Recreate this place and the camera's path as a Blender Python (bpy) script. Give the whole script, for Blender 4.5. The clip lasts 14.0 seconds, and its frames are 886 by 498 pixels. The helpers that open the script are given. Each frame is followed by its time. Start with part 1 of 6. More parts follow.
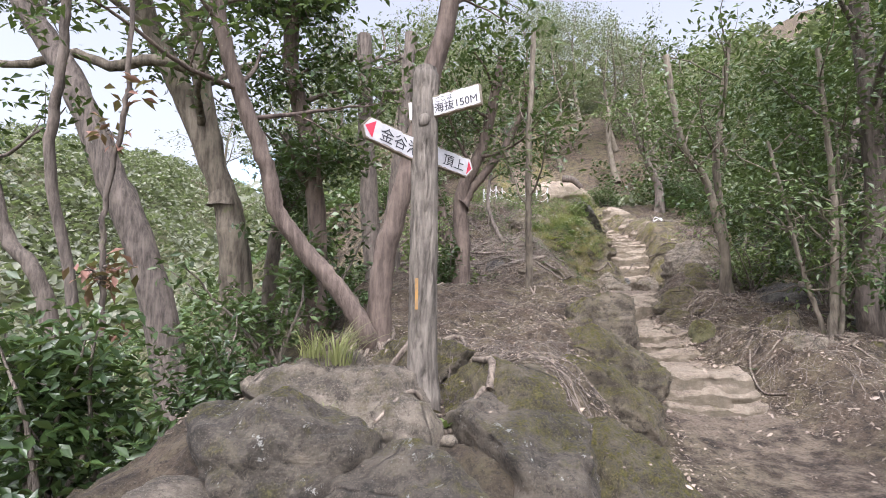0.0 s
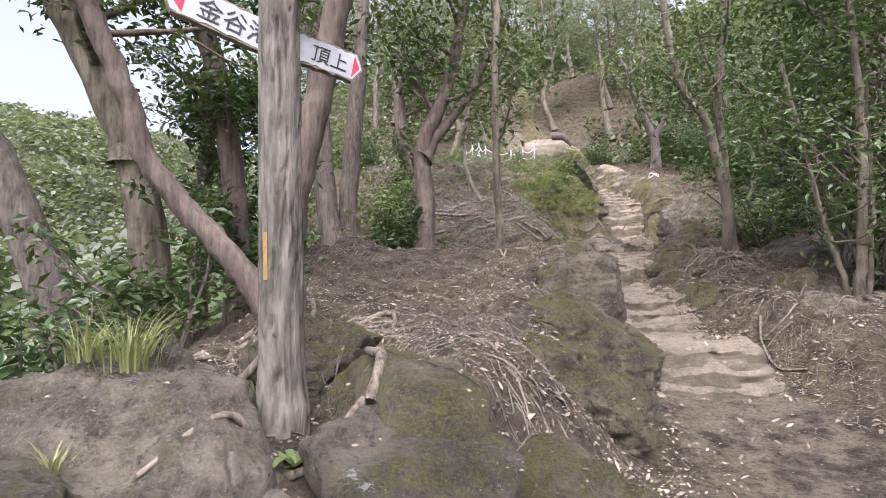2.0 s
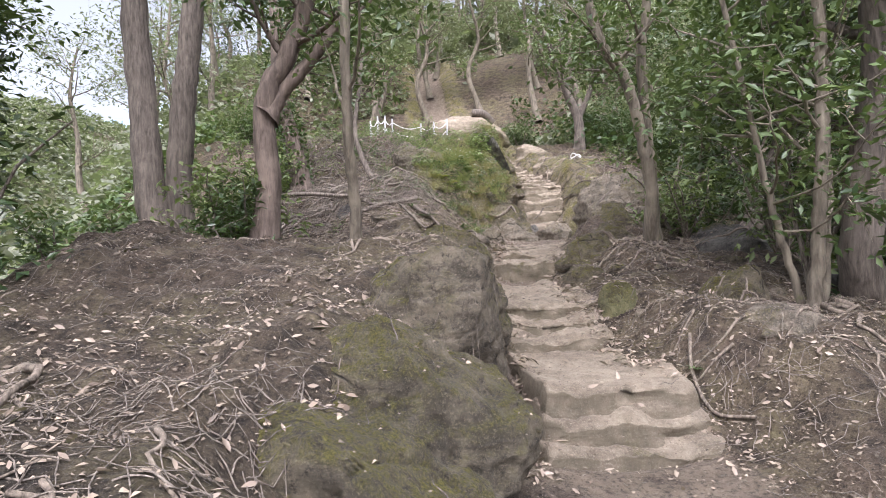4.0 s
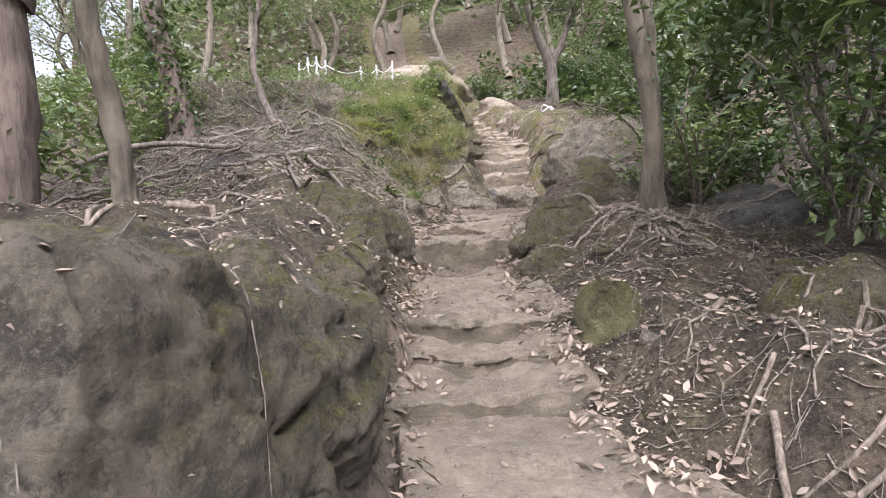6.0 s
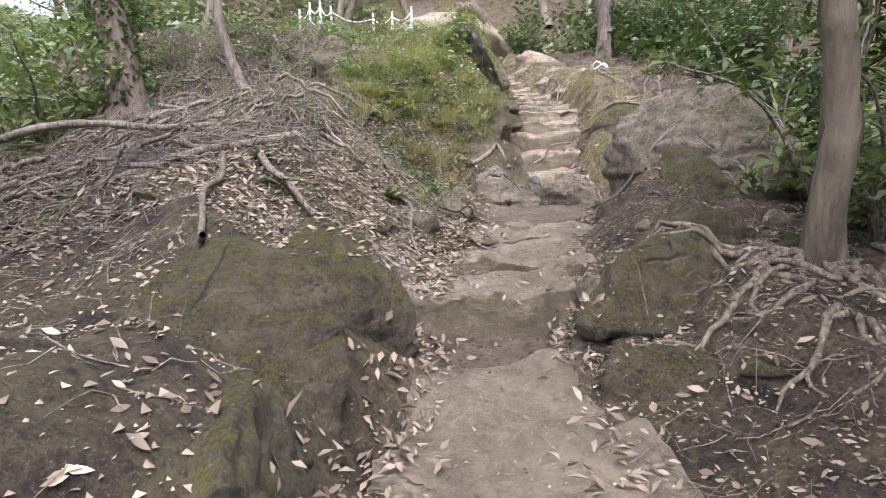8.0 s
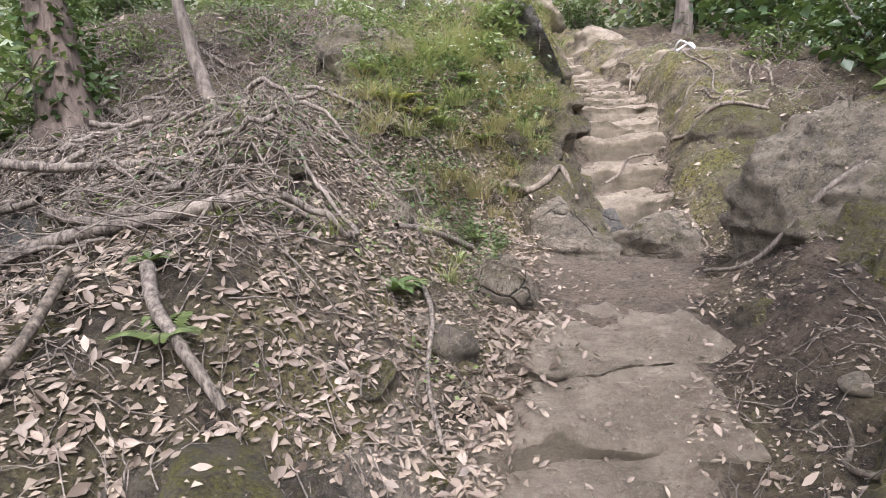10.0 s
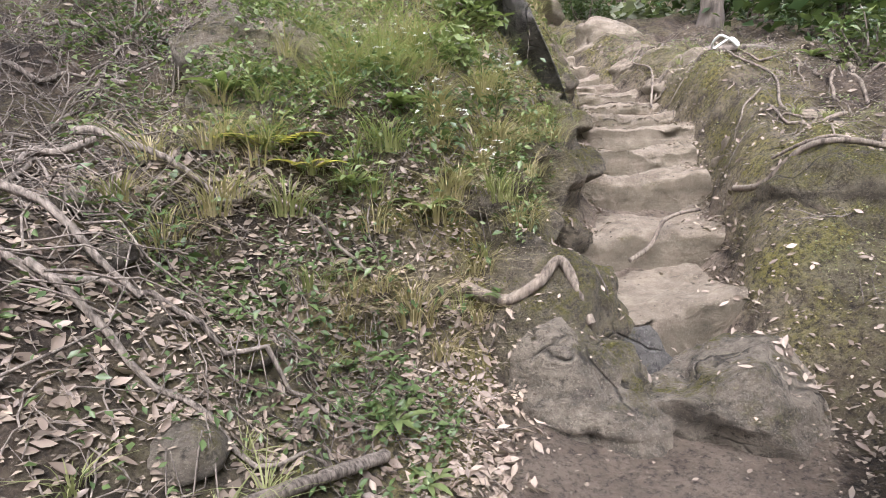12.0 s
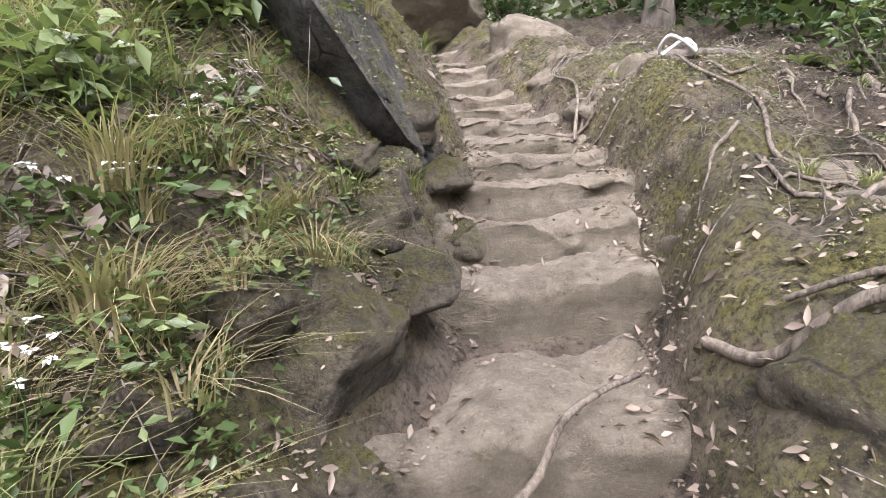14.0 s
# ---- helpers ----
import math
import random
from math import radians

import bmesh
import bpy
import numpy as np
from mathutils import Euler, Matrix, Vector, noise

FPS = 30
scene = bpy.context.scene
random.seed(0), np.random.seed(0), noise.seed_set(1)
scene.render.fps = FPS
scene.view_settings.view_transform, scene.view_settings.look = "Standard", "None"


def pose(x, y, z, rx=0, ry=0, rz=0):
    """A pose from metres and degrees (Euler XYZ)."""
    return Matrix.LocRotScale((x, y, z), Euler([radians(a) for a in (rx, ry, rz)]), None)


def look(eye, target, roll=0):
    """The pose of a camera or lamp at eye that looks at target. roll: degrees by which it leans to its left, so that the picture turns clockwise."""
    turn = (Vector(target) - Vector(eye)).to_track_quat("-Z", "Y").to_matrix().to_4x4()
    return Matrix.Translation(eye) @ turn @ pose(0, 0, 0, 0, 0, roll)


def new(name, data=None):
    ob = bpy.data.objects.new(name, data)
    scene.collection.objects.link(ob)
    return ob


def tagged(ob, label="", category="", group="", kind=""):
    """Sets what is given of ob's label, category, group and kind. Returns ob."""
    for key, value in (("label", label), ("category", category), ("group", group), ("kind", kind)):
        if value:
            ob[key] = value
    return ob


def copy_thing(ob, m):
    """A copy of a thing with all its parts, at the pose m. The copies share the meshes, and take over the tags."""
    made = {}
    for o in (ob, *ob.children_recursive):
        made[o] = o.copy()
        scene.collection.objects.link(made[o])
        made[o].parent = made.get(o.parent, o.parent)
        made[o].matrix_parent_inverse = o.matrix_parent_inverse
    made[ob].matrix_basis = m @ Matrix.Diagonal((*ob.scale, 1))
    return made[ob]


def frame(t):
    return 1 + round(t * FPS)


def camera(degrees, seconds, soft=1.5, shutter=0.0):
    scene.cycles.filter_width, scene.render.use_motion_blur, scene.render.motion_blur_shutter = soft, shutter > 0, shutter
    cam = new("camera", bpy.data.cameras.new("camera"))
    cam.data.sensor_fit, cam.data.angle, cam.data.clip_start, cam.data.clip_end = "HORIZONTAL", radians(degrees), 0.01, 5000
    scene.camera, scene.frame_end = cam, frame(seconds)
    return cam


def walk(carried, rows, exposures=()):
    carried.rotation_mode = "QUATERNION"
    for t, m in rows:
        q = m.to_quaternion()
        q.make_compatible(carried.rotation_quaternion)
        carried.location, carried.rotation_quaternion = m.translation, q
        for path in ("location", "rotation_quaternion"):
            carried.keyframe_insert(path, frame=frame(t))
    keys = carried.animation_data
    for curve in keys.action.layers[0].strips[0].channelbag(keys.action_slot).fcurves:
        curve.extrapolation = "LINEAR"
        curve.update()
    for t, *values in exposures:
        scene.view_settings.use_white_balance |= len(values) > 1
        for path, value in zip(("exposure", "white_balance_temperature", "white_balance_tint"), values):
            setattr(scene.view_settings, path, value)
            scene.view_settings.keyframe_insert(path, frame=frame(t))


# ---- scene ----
from mathutils.bvhtree import BVHTree

cam = camera(78.2, 14.0, soft=0.65)
# seconds, eye, a point ahead, lean
PATH = [
    (0, (-0.031, -0.126, 1.447), (-0.096, 1.863, 1.647), 0.51),
    (0.5, (-0.097, 0.022, 1.449), (-0.204, 2.01, 1.639), 1.41),
    (1, (-0.023, 0.223, 1.424), (-0.145, 2.214, 1.567), -0.2),
    (1.5, (0.22, 0.574, 1.476), (0.102, 2.568, 1.572), -1.5),
    (2, (0.423, 0.938, 1.425), (0.359, 2.935, 1.514), -1.2),
    (2.5, (0.559, 1.295, 1.464), (0.581, 3.293, 1.545), -1.1),
    (3, (0.808, 1.716, 1.484), (0.859, 3.714, 1.551), -1.3),
    (3.5, (1.023, 2.131, 1.466), (1.111, 4.129, 1.507), -1.3),
    (4, (1.207, 2.515, 1.519), (1.372, 4.508, 1.548), -1.31),
    (4.2, (1.308, 2.688, 1.485), (1.499, 4.679, 1.514), -1.31),
    (6.3, (1.98, 4.802, 1.597), (2.242, 6.782, 1.486), -1.12),
    (6.5, (2.001, 5.004, 1.663), (2.265, 6.982, 1.536), -0.81),
    (7, (2.117, 5.475, 1.68), (2.355, 7.454, 1.512), -0.71),
    (7.2, (2.155, 5.629, 1.738), (2.373, 7.609, 1.557), -0.8),
    (9.3, (2.205, 7.028, 2.209), (2.242, 9.001, 1.882), -0.17),
    (9.5, (2.217, 7.208, 2.201), (2.235, 9.181, 1.873), -0.17),
    (10, (2.305, 7.665, 2.477), (2.298, 9.636, 2.136), -0.57),
    (10.5, (2.299, 8.139, 2.574), (2.289, 10.11, 2.232), -0.47),
    (11, (2.426, 8.624, 2.617), (2.417, 10.594, 2.272), -0.57),
    (11.5, (2.527, 9.12, 2.723), (2.532, 11.09, 2.376), -0.87),
    (12, (2.675, 9.557, 2.866), (2.678, 11.524, 2.503), -0.76),
    (12.5, (2.88, 9.894, 3.044), (2.907, 11.861, 2.685), -1.36),
    (13, (3.015, 10.411, 3.113), (3.087, 12.376, 2.746), -1.06),
    (13.5, (3.286, 10.913, 3.118), (3.363, 12.878, 2.755), -1.26),
    (14, (3.6, 11.403, 3.182), (3.724, 13.369, 2.837), -1.87),
]
walk(cam, [(t, look(eye, ahead, roll)) for t, eye, ahead, roll in PATH], [(0, 1.5, 6000, 18), (4, 1.55, 6000, 18), (6, 1.66, 6000, 18), (14, 1.68, 6000, 17)])

# ==== light ====
SUN_EL, SUN_ROT = radians(55), radians(200)
world = bpy.data.worlds.new("sky")
scene.world = world
world.use_nodes = True
wn, wl = world.node_tree.nodes, world.node_tree.links
sky = wn.new("ShaderNodeTexSky")
sky.sky_type = "NISHITA"
sky.sun_disc = False
sky.sun_elevation, sky.sun_rotation = SUN_EL, SUN_ROT
sky.dust_density, sky.air_density, sky.ozone_density = 6.0, 1.0, 1.0
pale = wn.new("ShaderNodeHueSaturation")
pale.inputs["Saturation"].default_value = 0.3
wl.new(sky.outputs[0], pale.inputs["Color"])
wl.new(pale.outputs[0], wn["Background"].inputs["Color"])
wn["Background"].inputs["Strength"].default_value = 0.13
sun = new("sun", bpy.data.lights.new("sun", "SUN"))
sun.data.energy, sun.data.angle, sun.data.color = 1.5, radians(25), (1.0, 0.98, 0.95)
sun.matrix_world = pose(0, 0, 30, 90 - math.degrees(SUN_EL), 0, 20)


# ---- materials ----
def material(name):
    m = bpy.data.materials.new(name)
    m.use_nodes = True
    return m, m.node_tree.nodes, m.node_tree.links, m.node_tree.nodes["Principled BSDF"]


def noise_node(n, l, scale, detail=6, rough=0.6, vec=None):
    t = n.new("ShaderNodeTexNoise")
    t.inputs["Scale"].default_value = scale
    t.inputs["Detail"].default_value = detail
    t.inputs["Roughness"].default_value = rough
    if vec is not None:
        l.new(vec, t.inputs["Vector"])
    return t.outputs["Fac"]


def ramp(n, l, fac, stops):
    r = n.new("ShaderNodeValToRGB")
    while len(r.color_ramp.elements) < len(stops):
        r.color_ramp.elements.new(0.5)
    for e, (p, c) in zip(r.color_ramp.elements, stops):
        e.position = p
        e.color = (*c, 1) if len(c) == 3 else c
    l.new(fac, r.inputs["Fac"])
    return r.outputs["Color"]


def grey(v):
    return (v, v, v)


def mix(n, l, fac, a, b):
    m = n.new("ShaderNodeMix")
    m.data_type = "RGBA"
    for sock, v in ((m.inputs[0], fac), (m.inputs[6], a), (m.inputs[7], b)):
        if isinstance(v, (int, float)):
            sock.default_value = v
        elif isinstance(v, tuple):
            sock.default_value = (*v, 1)
        else:
            l.new(v, sock)
    return m.outputs[2]


def math_node(n, l, op, a, b, clamp=True):
    m = n.new("ShaderNodeMath")
    m.operation, m.use_clamp = op, clamp
    for sock, v in ((m.inputs[0], a), (m.inputs[1], b)):
        if isinstance(v, (int, float)):
            sock.default_value = v
        else:
            l.new(v, sock)
    return m.outputs[0]


def bump(n, l, bsdf, height, strength, distance):
    b = n.new("ShaderNodeBump")
    b.inputs["Strength"].default_value = strength
    b.inputs["Distance"].default_value = distance
    l.new(height, b.inputs["Height"])
    l.new(b.outputs[0], bsdf.inputs["Normal"])


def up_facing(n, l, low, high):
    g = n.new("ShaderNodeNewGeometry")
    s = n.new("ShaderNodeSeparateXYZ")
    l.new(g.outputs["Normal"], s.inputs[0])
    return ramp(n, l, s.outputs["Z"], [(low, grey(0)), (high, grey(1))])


def place_vec(n, l, stretch=(1, 1, 1)):
    g = n.new("ShaderNodeNewGeometry")
    m = n.new("ShaderNodeMapping")
    m.inputs["Scale"].default_value = stretch
    l.new(g.outputs["Position"], m.inputs["Vector"])
    return m.outputs[0]


def object_vec(n, l, stretch=(1, 1, 1)):
    g = n.new("ShaderNodeTexCoord")
    m = n.new("ShaderNodeMapping")
    m.inputs["Scale"].default_value = stretch
    l.new(g.outputs["Object"], m.inputs["Vector"])
    return m.outputs[0]


def voronoi_edge(n, l, scale, vec, warp=0.25):
    """Distance to the nearest joint of a field of uneven cells."""
    wob = n.new("ShaderNodeTexNoise")
    wob.inputs["Scale"].default_value = scale * 1.7
    wob.inputs["Detail"].default_value = 4
    l.new(vec, wob.inputs["Vector"])
    add = n.new("ShaderNodeVectorMath")
    add.operation = "MULTIPLY_ADD"
    l.new(wob.outputs["Color"], add.inputs[0])
    add.inputs[1].default_value = (warp, warp, warp)
    l.new(vec, add.inputs[2])
    t = n.new("ShaderNodeTexVoronoi")
    t.feature = "DISTANCE_TO_EDGE"
    t.inputs["Scale"].default_value = scale
    l.new(add.outputs[0], t.inputs["Vector"])
    return t.outputs["Distance"]


def rock_material(name, base, light, moss=0.35, lichen=0.3, dark=0.5, dark_sides=False, joints=0.8):
    """Weathered sandstone: bedding streaks, pits, hairline cracks, moss in ragged patches and lichen spots."""
    m, n, l, b = material(name)
    v = place_vec(n, l)
    big = noise_node(n, l, 1.6, 8, 0.65, v)
    fine = noise_node(n, l, 24, 9, 0.75, v)
    mott = noise_node(n, l, 8, 6, 0.72, v)
    grit = noise_node(n, l, 95, 6, 0.8, v)
    strata = noise_node(n, l, 2.2, 8, 0.65, place_vec(n, l, (1, 1, 6)))
    c = mix(n, l, ramp(n, l, big, [(0.34, grey(0)), (0.64, grey(1))]), base, light)
    c = mix(n, l, math_node(n, l, "MULTIPLY", ramp(n, l, strata, [(0.45, grey(0)), (0.66, grey(1))]), dark), c, tuple(0.36 * k for k in base))
    c = mix(n, l, ramp(n, l, mott, [(0.36, grey(0.35 if dark_sides else 0.75)), (0.5, grey(0)), (0.7, grey(0))]), c, tuple(0.38 * k for k in base))
    c = mix(n, l, ramp(n, l, mott, [(0.52, grey(0)), (0.66, grey(0.6))]), c, tuple(min(0.6, 1.3 * k) for k in light))
    c = mix(n, l, ramp(n, l, fine, [(0.34, grey(0.5 if dark_sides else 0.9)), (0.47, grey(0))]), c, tuple(0.3 * k for k in base))
    c = mix(n, l, ramp(n, l, grit, [(0.52, grey(0)), (0.66, grey(0.6))]), c, tuple(min(0.6, 1.45 * k) for k in light))
    if dark_sides:
        # Faces that don't point up are mixed towards a darker olive brown.
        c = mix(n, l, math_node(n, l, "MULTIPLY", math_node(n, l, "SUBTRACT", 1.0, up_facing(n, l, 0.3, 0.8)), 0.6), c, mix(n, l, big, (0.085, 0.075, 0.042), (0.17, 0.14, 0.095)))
    edge = voronoi_edge(n, l, 1.1, v)
    split = ramp(n, l, edge, [(0.002, grey(1)), (0.009, grey(0))])
    split = math_node(n, l, "MULTIPLY", split, ramp(n, l, big, [(0.5, grey(0)), (0.6, grey(joints))]))
    mo = noise_node(n, l, 2.3, 10, 0.74, place_vec(n, l, (1.0, 1.1, 0.9)))
    mf = math_node(n, l, "MULTIPLY", ramp(n, l, mo, [(0.63 - 0.26 * moss, grey(0)), (0.73 - 0.26 * moss, grey(1))]), up_facing(n, l, 0.0, 0.75))
    mf = math_node(n, l, "MULTIPLY", mf, ramp(n, l, fine, [(0.38, grey(0.1)), (0.56, grey(1))]))
    mc = mix(n, l, ramp(n, l, grit, [(0.35, grey(0)), (0.65, grey(1))]), (0.04, 0.038, 0.011), (0.235, 0.208, 0.04))
    c = mix(n, l, mf, c, mc)
    li = noise_node(n, l, 9, 7, 0.82, v)
    lf = math_node(n, l, "MULTIPLY", ramp(n, l, li, [(0.69 - 0.1 * lichen, grey(0)), (0.715 - 0.1 * lichen, grey(1))]), min(1.0, 1.6 * lichen))
    c = mix(n, l, lf, c, (0.46, 0.45, 0.4))
    c = mix(n, l, split, c, (0.02, 0.017, 0.013))
    l.new(c, b.inputs["Base Color"])
    b.inputs["Roughness"].default_value = 0.92
    h = math_node(n, l, "ADD", fine, math_node(n, l, "MULTIPLY", big, 2.0, False), False)
    h = math_node(n, l, "ADD", h, math_node(n, l, "MULTIPLY", mf, 0.8, False), False)
    h = math_node(n, l, "ADD", h, math_node(n, l, "MULTIPLY", grit, 0.35, False), False)
    h = math_node(n, l, "SUBTRACT", h, math_node(n, l, "MULTIPLY", split, 1.2, False), False)
    bump(n, l, b, h, 1.0, 0.07)
    return m


def bark_material(name, a, b2, moss=0.0, ridges=1.0):
    m, n, l, b = material(name)
    v = place_vec(n, l, (1, 1, 0.16))
    rid = noise_node(n, l, 34 * ridges, 5, 0.65, v)
    big = noise_node(n, l, 3.2, 6, 0.6, place_vec(n, l))
    c = mix(n, l, ramp(n, l, rid, [(0.35, grey(0)), (0.65, grey(1))]), a, b2)
    c = mix(n, l, math_node(n, l, "MULTIPLY", ramp(n, l, big, [(0.5, grey(0)), (0.72, grey(1))]), 0.55), c, tuple(min(1, 1.5 * k) for k in b2))
    mo = noise_node(n, l, 5, 8, 0.7, place_vec(n, l))
    if moss:
        c = mix(n, l, ramp(n, l, mo, [(0.72 - 0.3 * moss, grey(0)), (0.86 - 0.3 * moss, grey(0.8))]), c, (0.13, 0.14, 0.05))
    l.new(c, b.inputs["Base Color"])
    b.inputs["Roughness"].default_value = 0.9
    bump(n, l, b, rid, 0.8, 0.02)
    return m


def leaf_material(name, a, b2, gloss=0.45, through_light=0.3):
    m, n, l, b = material(name)
    g = n.new("ShaderNodeNewGeometry")
    big = noise_node(n, l, 0.9, 3, 0.5, place_vec(n, l))
    f = math_node(n, l, "ADD", math_node(n, l, "MULTIPLY", g.outputs["Random Per Island"], 0.7), math_node(n, l, "MULTIPLY", ramp(n, l, big, [(0.35, grey(0)), (0.65, grey(1))]), 0.4))
    c = mix(n, l, f, a, b2)
    l.new(c, b.inputs["Base Color"])
    b.inputs["Roughness"].default_value = gloss
    t = n.new("ShaderNodeBsdfTranslucent")
    tc = mix(n, l, 0.5, c, (0.3, 0.42, 0.08))
    l.new(tc, t.inputs["Color"])
    s = n.new("ShaderNodeMixShader")
    s.inputs[0].default_value = through_light
    l.new(b.outputs[0], s.inputs[1])
    l.new(t.outputs[0], s.inputs[2])
    l.new(s.outputs[0], n["Material Output"].inputs["Surface"])
    return m


def ground_material():
    m, n, l, b = material("forest_soil")
    v = place_vec(n, l)
    big = noise_node(n, l, 0.9, 8, 0.65, v)
    mid = noise_node(n, l, 5, 8, 0.7, v)
    fine = noise_node(n, l, 38, 8, 0.75, v)
    at = n.new("ShaderNodeAttribute")
    at.attribute_name = "tread"
    soil = mix(n, l, ramp(n, l, mid, [(0.35, grey(0)), (0.65, grey(1))]), (0.03, 0.02, 0.013), (0.2, 0.147, 0.102))
    worn = mix(n, l, ramp(n, l, mid, [(0.3, grey(0)), (0.7, grey(1))]), (0.15, 0.112, 0.081), (0.33, 0.262, 0.198))
    edge = math_node(n, l, "ADD", at.outputs["Fac"], math_node(n, l, "MULTIPLY", math_node(n, l, "SUBTRACT", mid, 0.5, False), 1.6, False), True)
    c = mix(n, l, ramp(n, l, edge, [(0.35, grey(0)), (0.65, grey(1))]), soil, worn)
    far = n.new("ShaderNodeAttribute")
    far.attribute_name = "green"
    bm_ = n.new("ShaderNodeAttribute")
    bm_.attribute_name = "moss"
    stone = mix(n, l, ramp(n, l, mid, [(0.38, grey(0)), (0.6, grey(1))]), (0.06, 0.047, 0.032), (0.32, 0.26, 0.185))
    c = mix(n, l, math_node(n, l, "MULTIPLY", bm_.outputs["Fac"], 0.8), c, stone)
    mm = math_node(n, l, "MULTIPLY", bm_.outputs["Fac"], ramp(n, l, noise_node(n, l, 3.0, 8, 0.7, v), [(0.42, grey(0)), (0.6, grey(0.9))]))
    c = mix(n, l, mm, c, mix(n, l, ramp(n, l, fine, [(0.35, grey(0)), (0.62, grey(1))]), (0.045, 0.042, 0.012), (0.27, 0.235, 0.05)))
    gm = math_node(n, l, "MULTIPLY", ramp(n, l, big, [(0.42, grey(0)), (0.62, grey(1))]), 0.6)
    gm = math_node(n, l, "MULTIPLY", gm, ramp(n, l, mid, [(0.4, grey(0.1)), (0.6, grey(1))]))
    c = mix(n, l, math_node(n, l, "MULTIPLY", gm, math_node(n, l, "SUBTRACT", 1.0, at.outputs["Fac"])), c, mix(n, l, fine, (0.08, 0.085, 0.025), (0.2, 0.19, 0.06)))
    grass = mix(n, l, mid, (0.08, 0.095, 0.04), (0.2, 0.2, 0.1))
    c = mix(n, l, math_node(n, l, "MULTIPLY", far.outputs["Fac"], 0.85), c, grass)
    c = mix(n, l, ramp(n, l, fine, [(0.33, grey(0.85)), (0.52, grey(0))]), c, (0.016, 0.011, 0.008))
    grit = noise_node(n, l, 110, 5, 0.8, v)
    c = mix(n, l, ramp(n, l, grit, [(0.55, grey(0)), (0.7, grey(0.6))]), c, (0.36, 0.3, 0.235))
    l.new(c, b.inputs["Base Color"])
    b.inputs["Roughness"].default_value = 0.95
    h = math_node(n, l, "ADD", fine, math_node(n, l, "MULTIPLY", mid, 2.0, False), False)
    bump(n, l, b, math_node(n, l, "ADD", h, math_node(n, l, "MULTIPLY", grit, 0.4, False), False), 1.0, 0.07)
    return m


def plain_material(name, a, b2, scale=8, rough=0.7, metal=0.0, relief=0.3):
    m, n, l, b = material(name)
    f = noise_node(n, l, scale, 8, 0.7, place_vec(n, l))
    l.new(mix(n, l, ramp(n, l, f, [(0.35, grey(0)), (0.68, grey(1))]), a, b2), b.inputs["Base Color"])
    b.inputs["Roughness"].default_value = rough
    b.inputs["Metallic"].default_value = metal
    bump(n, l, b, f, relief, 0.01)
    return m


SOIL = ground_material()
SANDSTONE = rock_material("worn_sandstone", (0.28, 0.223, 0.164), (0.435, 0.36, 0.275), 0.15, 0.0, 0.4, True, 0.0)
ROCK = rock_material("weathered_rock", (0.17, 0.142, 0.108), (0.33, 0.28, 0.215), 0.5, 0.2)
MOSSY = rock_material("mossy_rock", (0.1, 0.083, 0.058), (0.24, 0.2, 0.142), 0.95, 0.18)
BARE = rock_material("bare_grey_rock", (0.085, 0.07, 0.05), (0.22, 0.182, 0.132), 0.7, 0.3)
FULL_MOSS = rock_material("moss_cover", (0.12, 0.11, 0.06), (0.22, 0.21, 0.10), 1.9, 0.0, 0.2, False, 0.0)
LICHEN_ROCK = rock_material("lichen_spotted_rock", (0.075, 0.064, 0.05), (0.215, 0.18, 0.135), 0.62, 0.85)
DARK_ROCK = rock_material("dark_rock_face", (0.085, 0.08, 0.074), (0.2, 0.185, 0.165), 0.45, 0.4)
BARK = bark_material("grey_brown_bark", (0.06, 0.048, 0.04), (0.17, 0.14, 0.115), 0.25)
BARK_RED = bark_material("red_brown_bark", (0.065, 0.047, 0.038), (0.17, 0.13, 0.105), 0.1, 0.7)
BARK_PALE = bark_material("pale_smooth_bark", (0.07, 0.057, 0.042), (0.21, 0.178, 0.135), 0.45, 0.6)
BARK_RIDGED = bark_material("deep_ridged_bark", (0.06, 0.05, 0.042), (0.2, 0.165, 0.14), 0.0, 0.8)
ROOT = bark_material("bare_root", (0.055, 0.042, 0.032), (0.235, 0.192, 0.15), 0.0, 1.4)
TWIG = bark_material("dry_twig", (0.05, 0.038, 0.03), (0.28, 0.236, 0.195), 0.0, 2.0)
# Dark evergreen; in the right-hand wood this darkness also stands for shade.
LEAF_DARK = leaf_material("glossy_evergreen_leaf", (0.014, 0.031, 0.011), (0.058, 0.096, 0.031), 0.3, 0.16)
LEAF_MID = leaf_material("evergreen_leaf", (0.032, 0.06, 0.02), (0.1, 0.145, 0.048), 0.4, 0.18)
LEAF_LIGHT = leaf_material("young_leaf", (0.07, 0.105, 0.035), (0.2, 0.24, 0.095), 0.45, 0.28)
# Paler, greyer green: the haze of distance is put into the leaf colour.
LEAF_FAR = leaf_material("hazed_hillside_leaf", (0.09, 0.103, 0.07), (0.25, 0.255, 0.185), 0.5, 0.35)
LEAF_DRY = leaf_material("fallen_leaf", (0.05, 0.029, 0.019), (0.39, 0.31, 0.245), 0.5, 0.1)
CRUMB = leaf_material("leaf_crumb", (0.02, 0.013, 0.008), (0.4, 0.32, 0.24), 0.8, 0.0)
LEAF_RED = leaf_material("withered_leaf", (0.11, 0.05, 0.035), (0.26, 0.13, 0.1), 0.6, 0.2)
BLADE = leaf_material("grass_blade", (0.11, 0.13, 0.042), (0.33, 0.325, 0.15), 0.5, 0.35)
BLADE_DRY = leaf_material("dry_grass_blade", (0.26, 0.2, 0.1), (0.42, 0.35, 0.2), 0.6, 0.3)
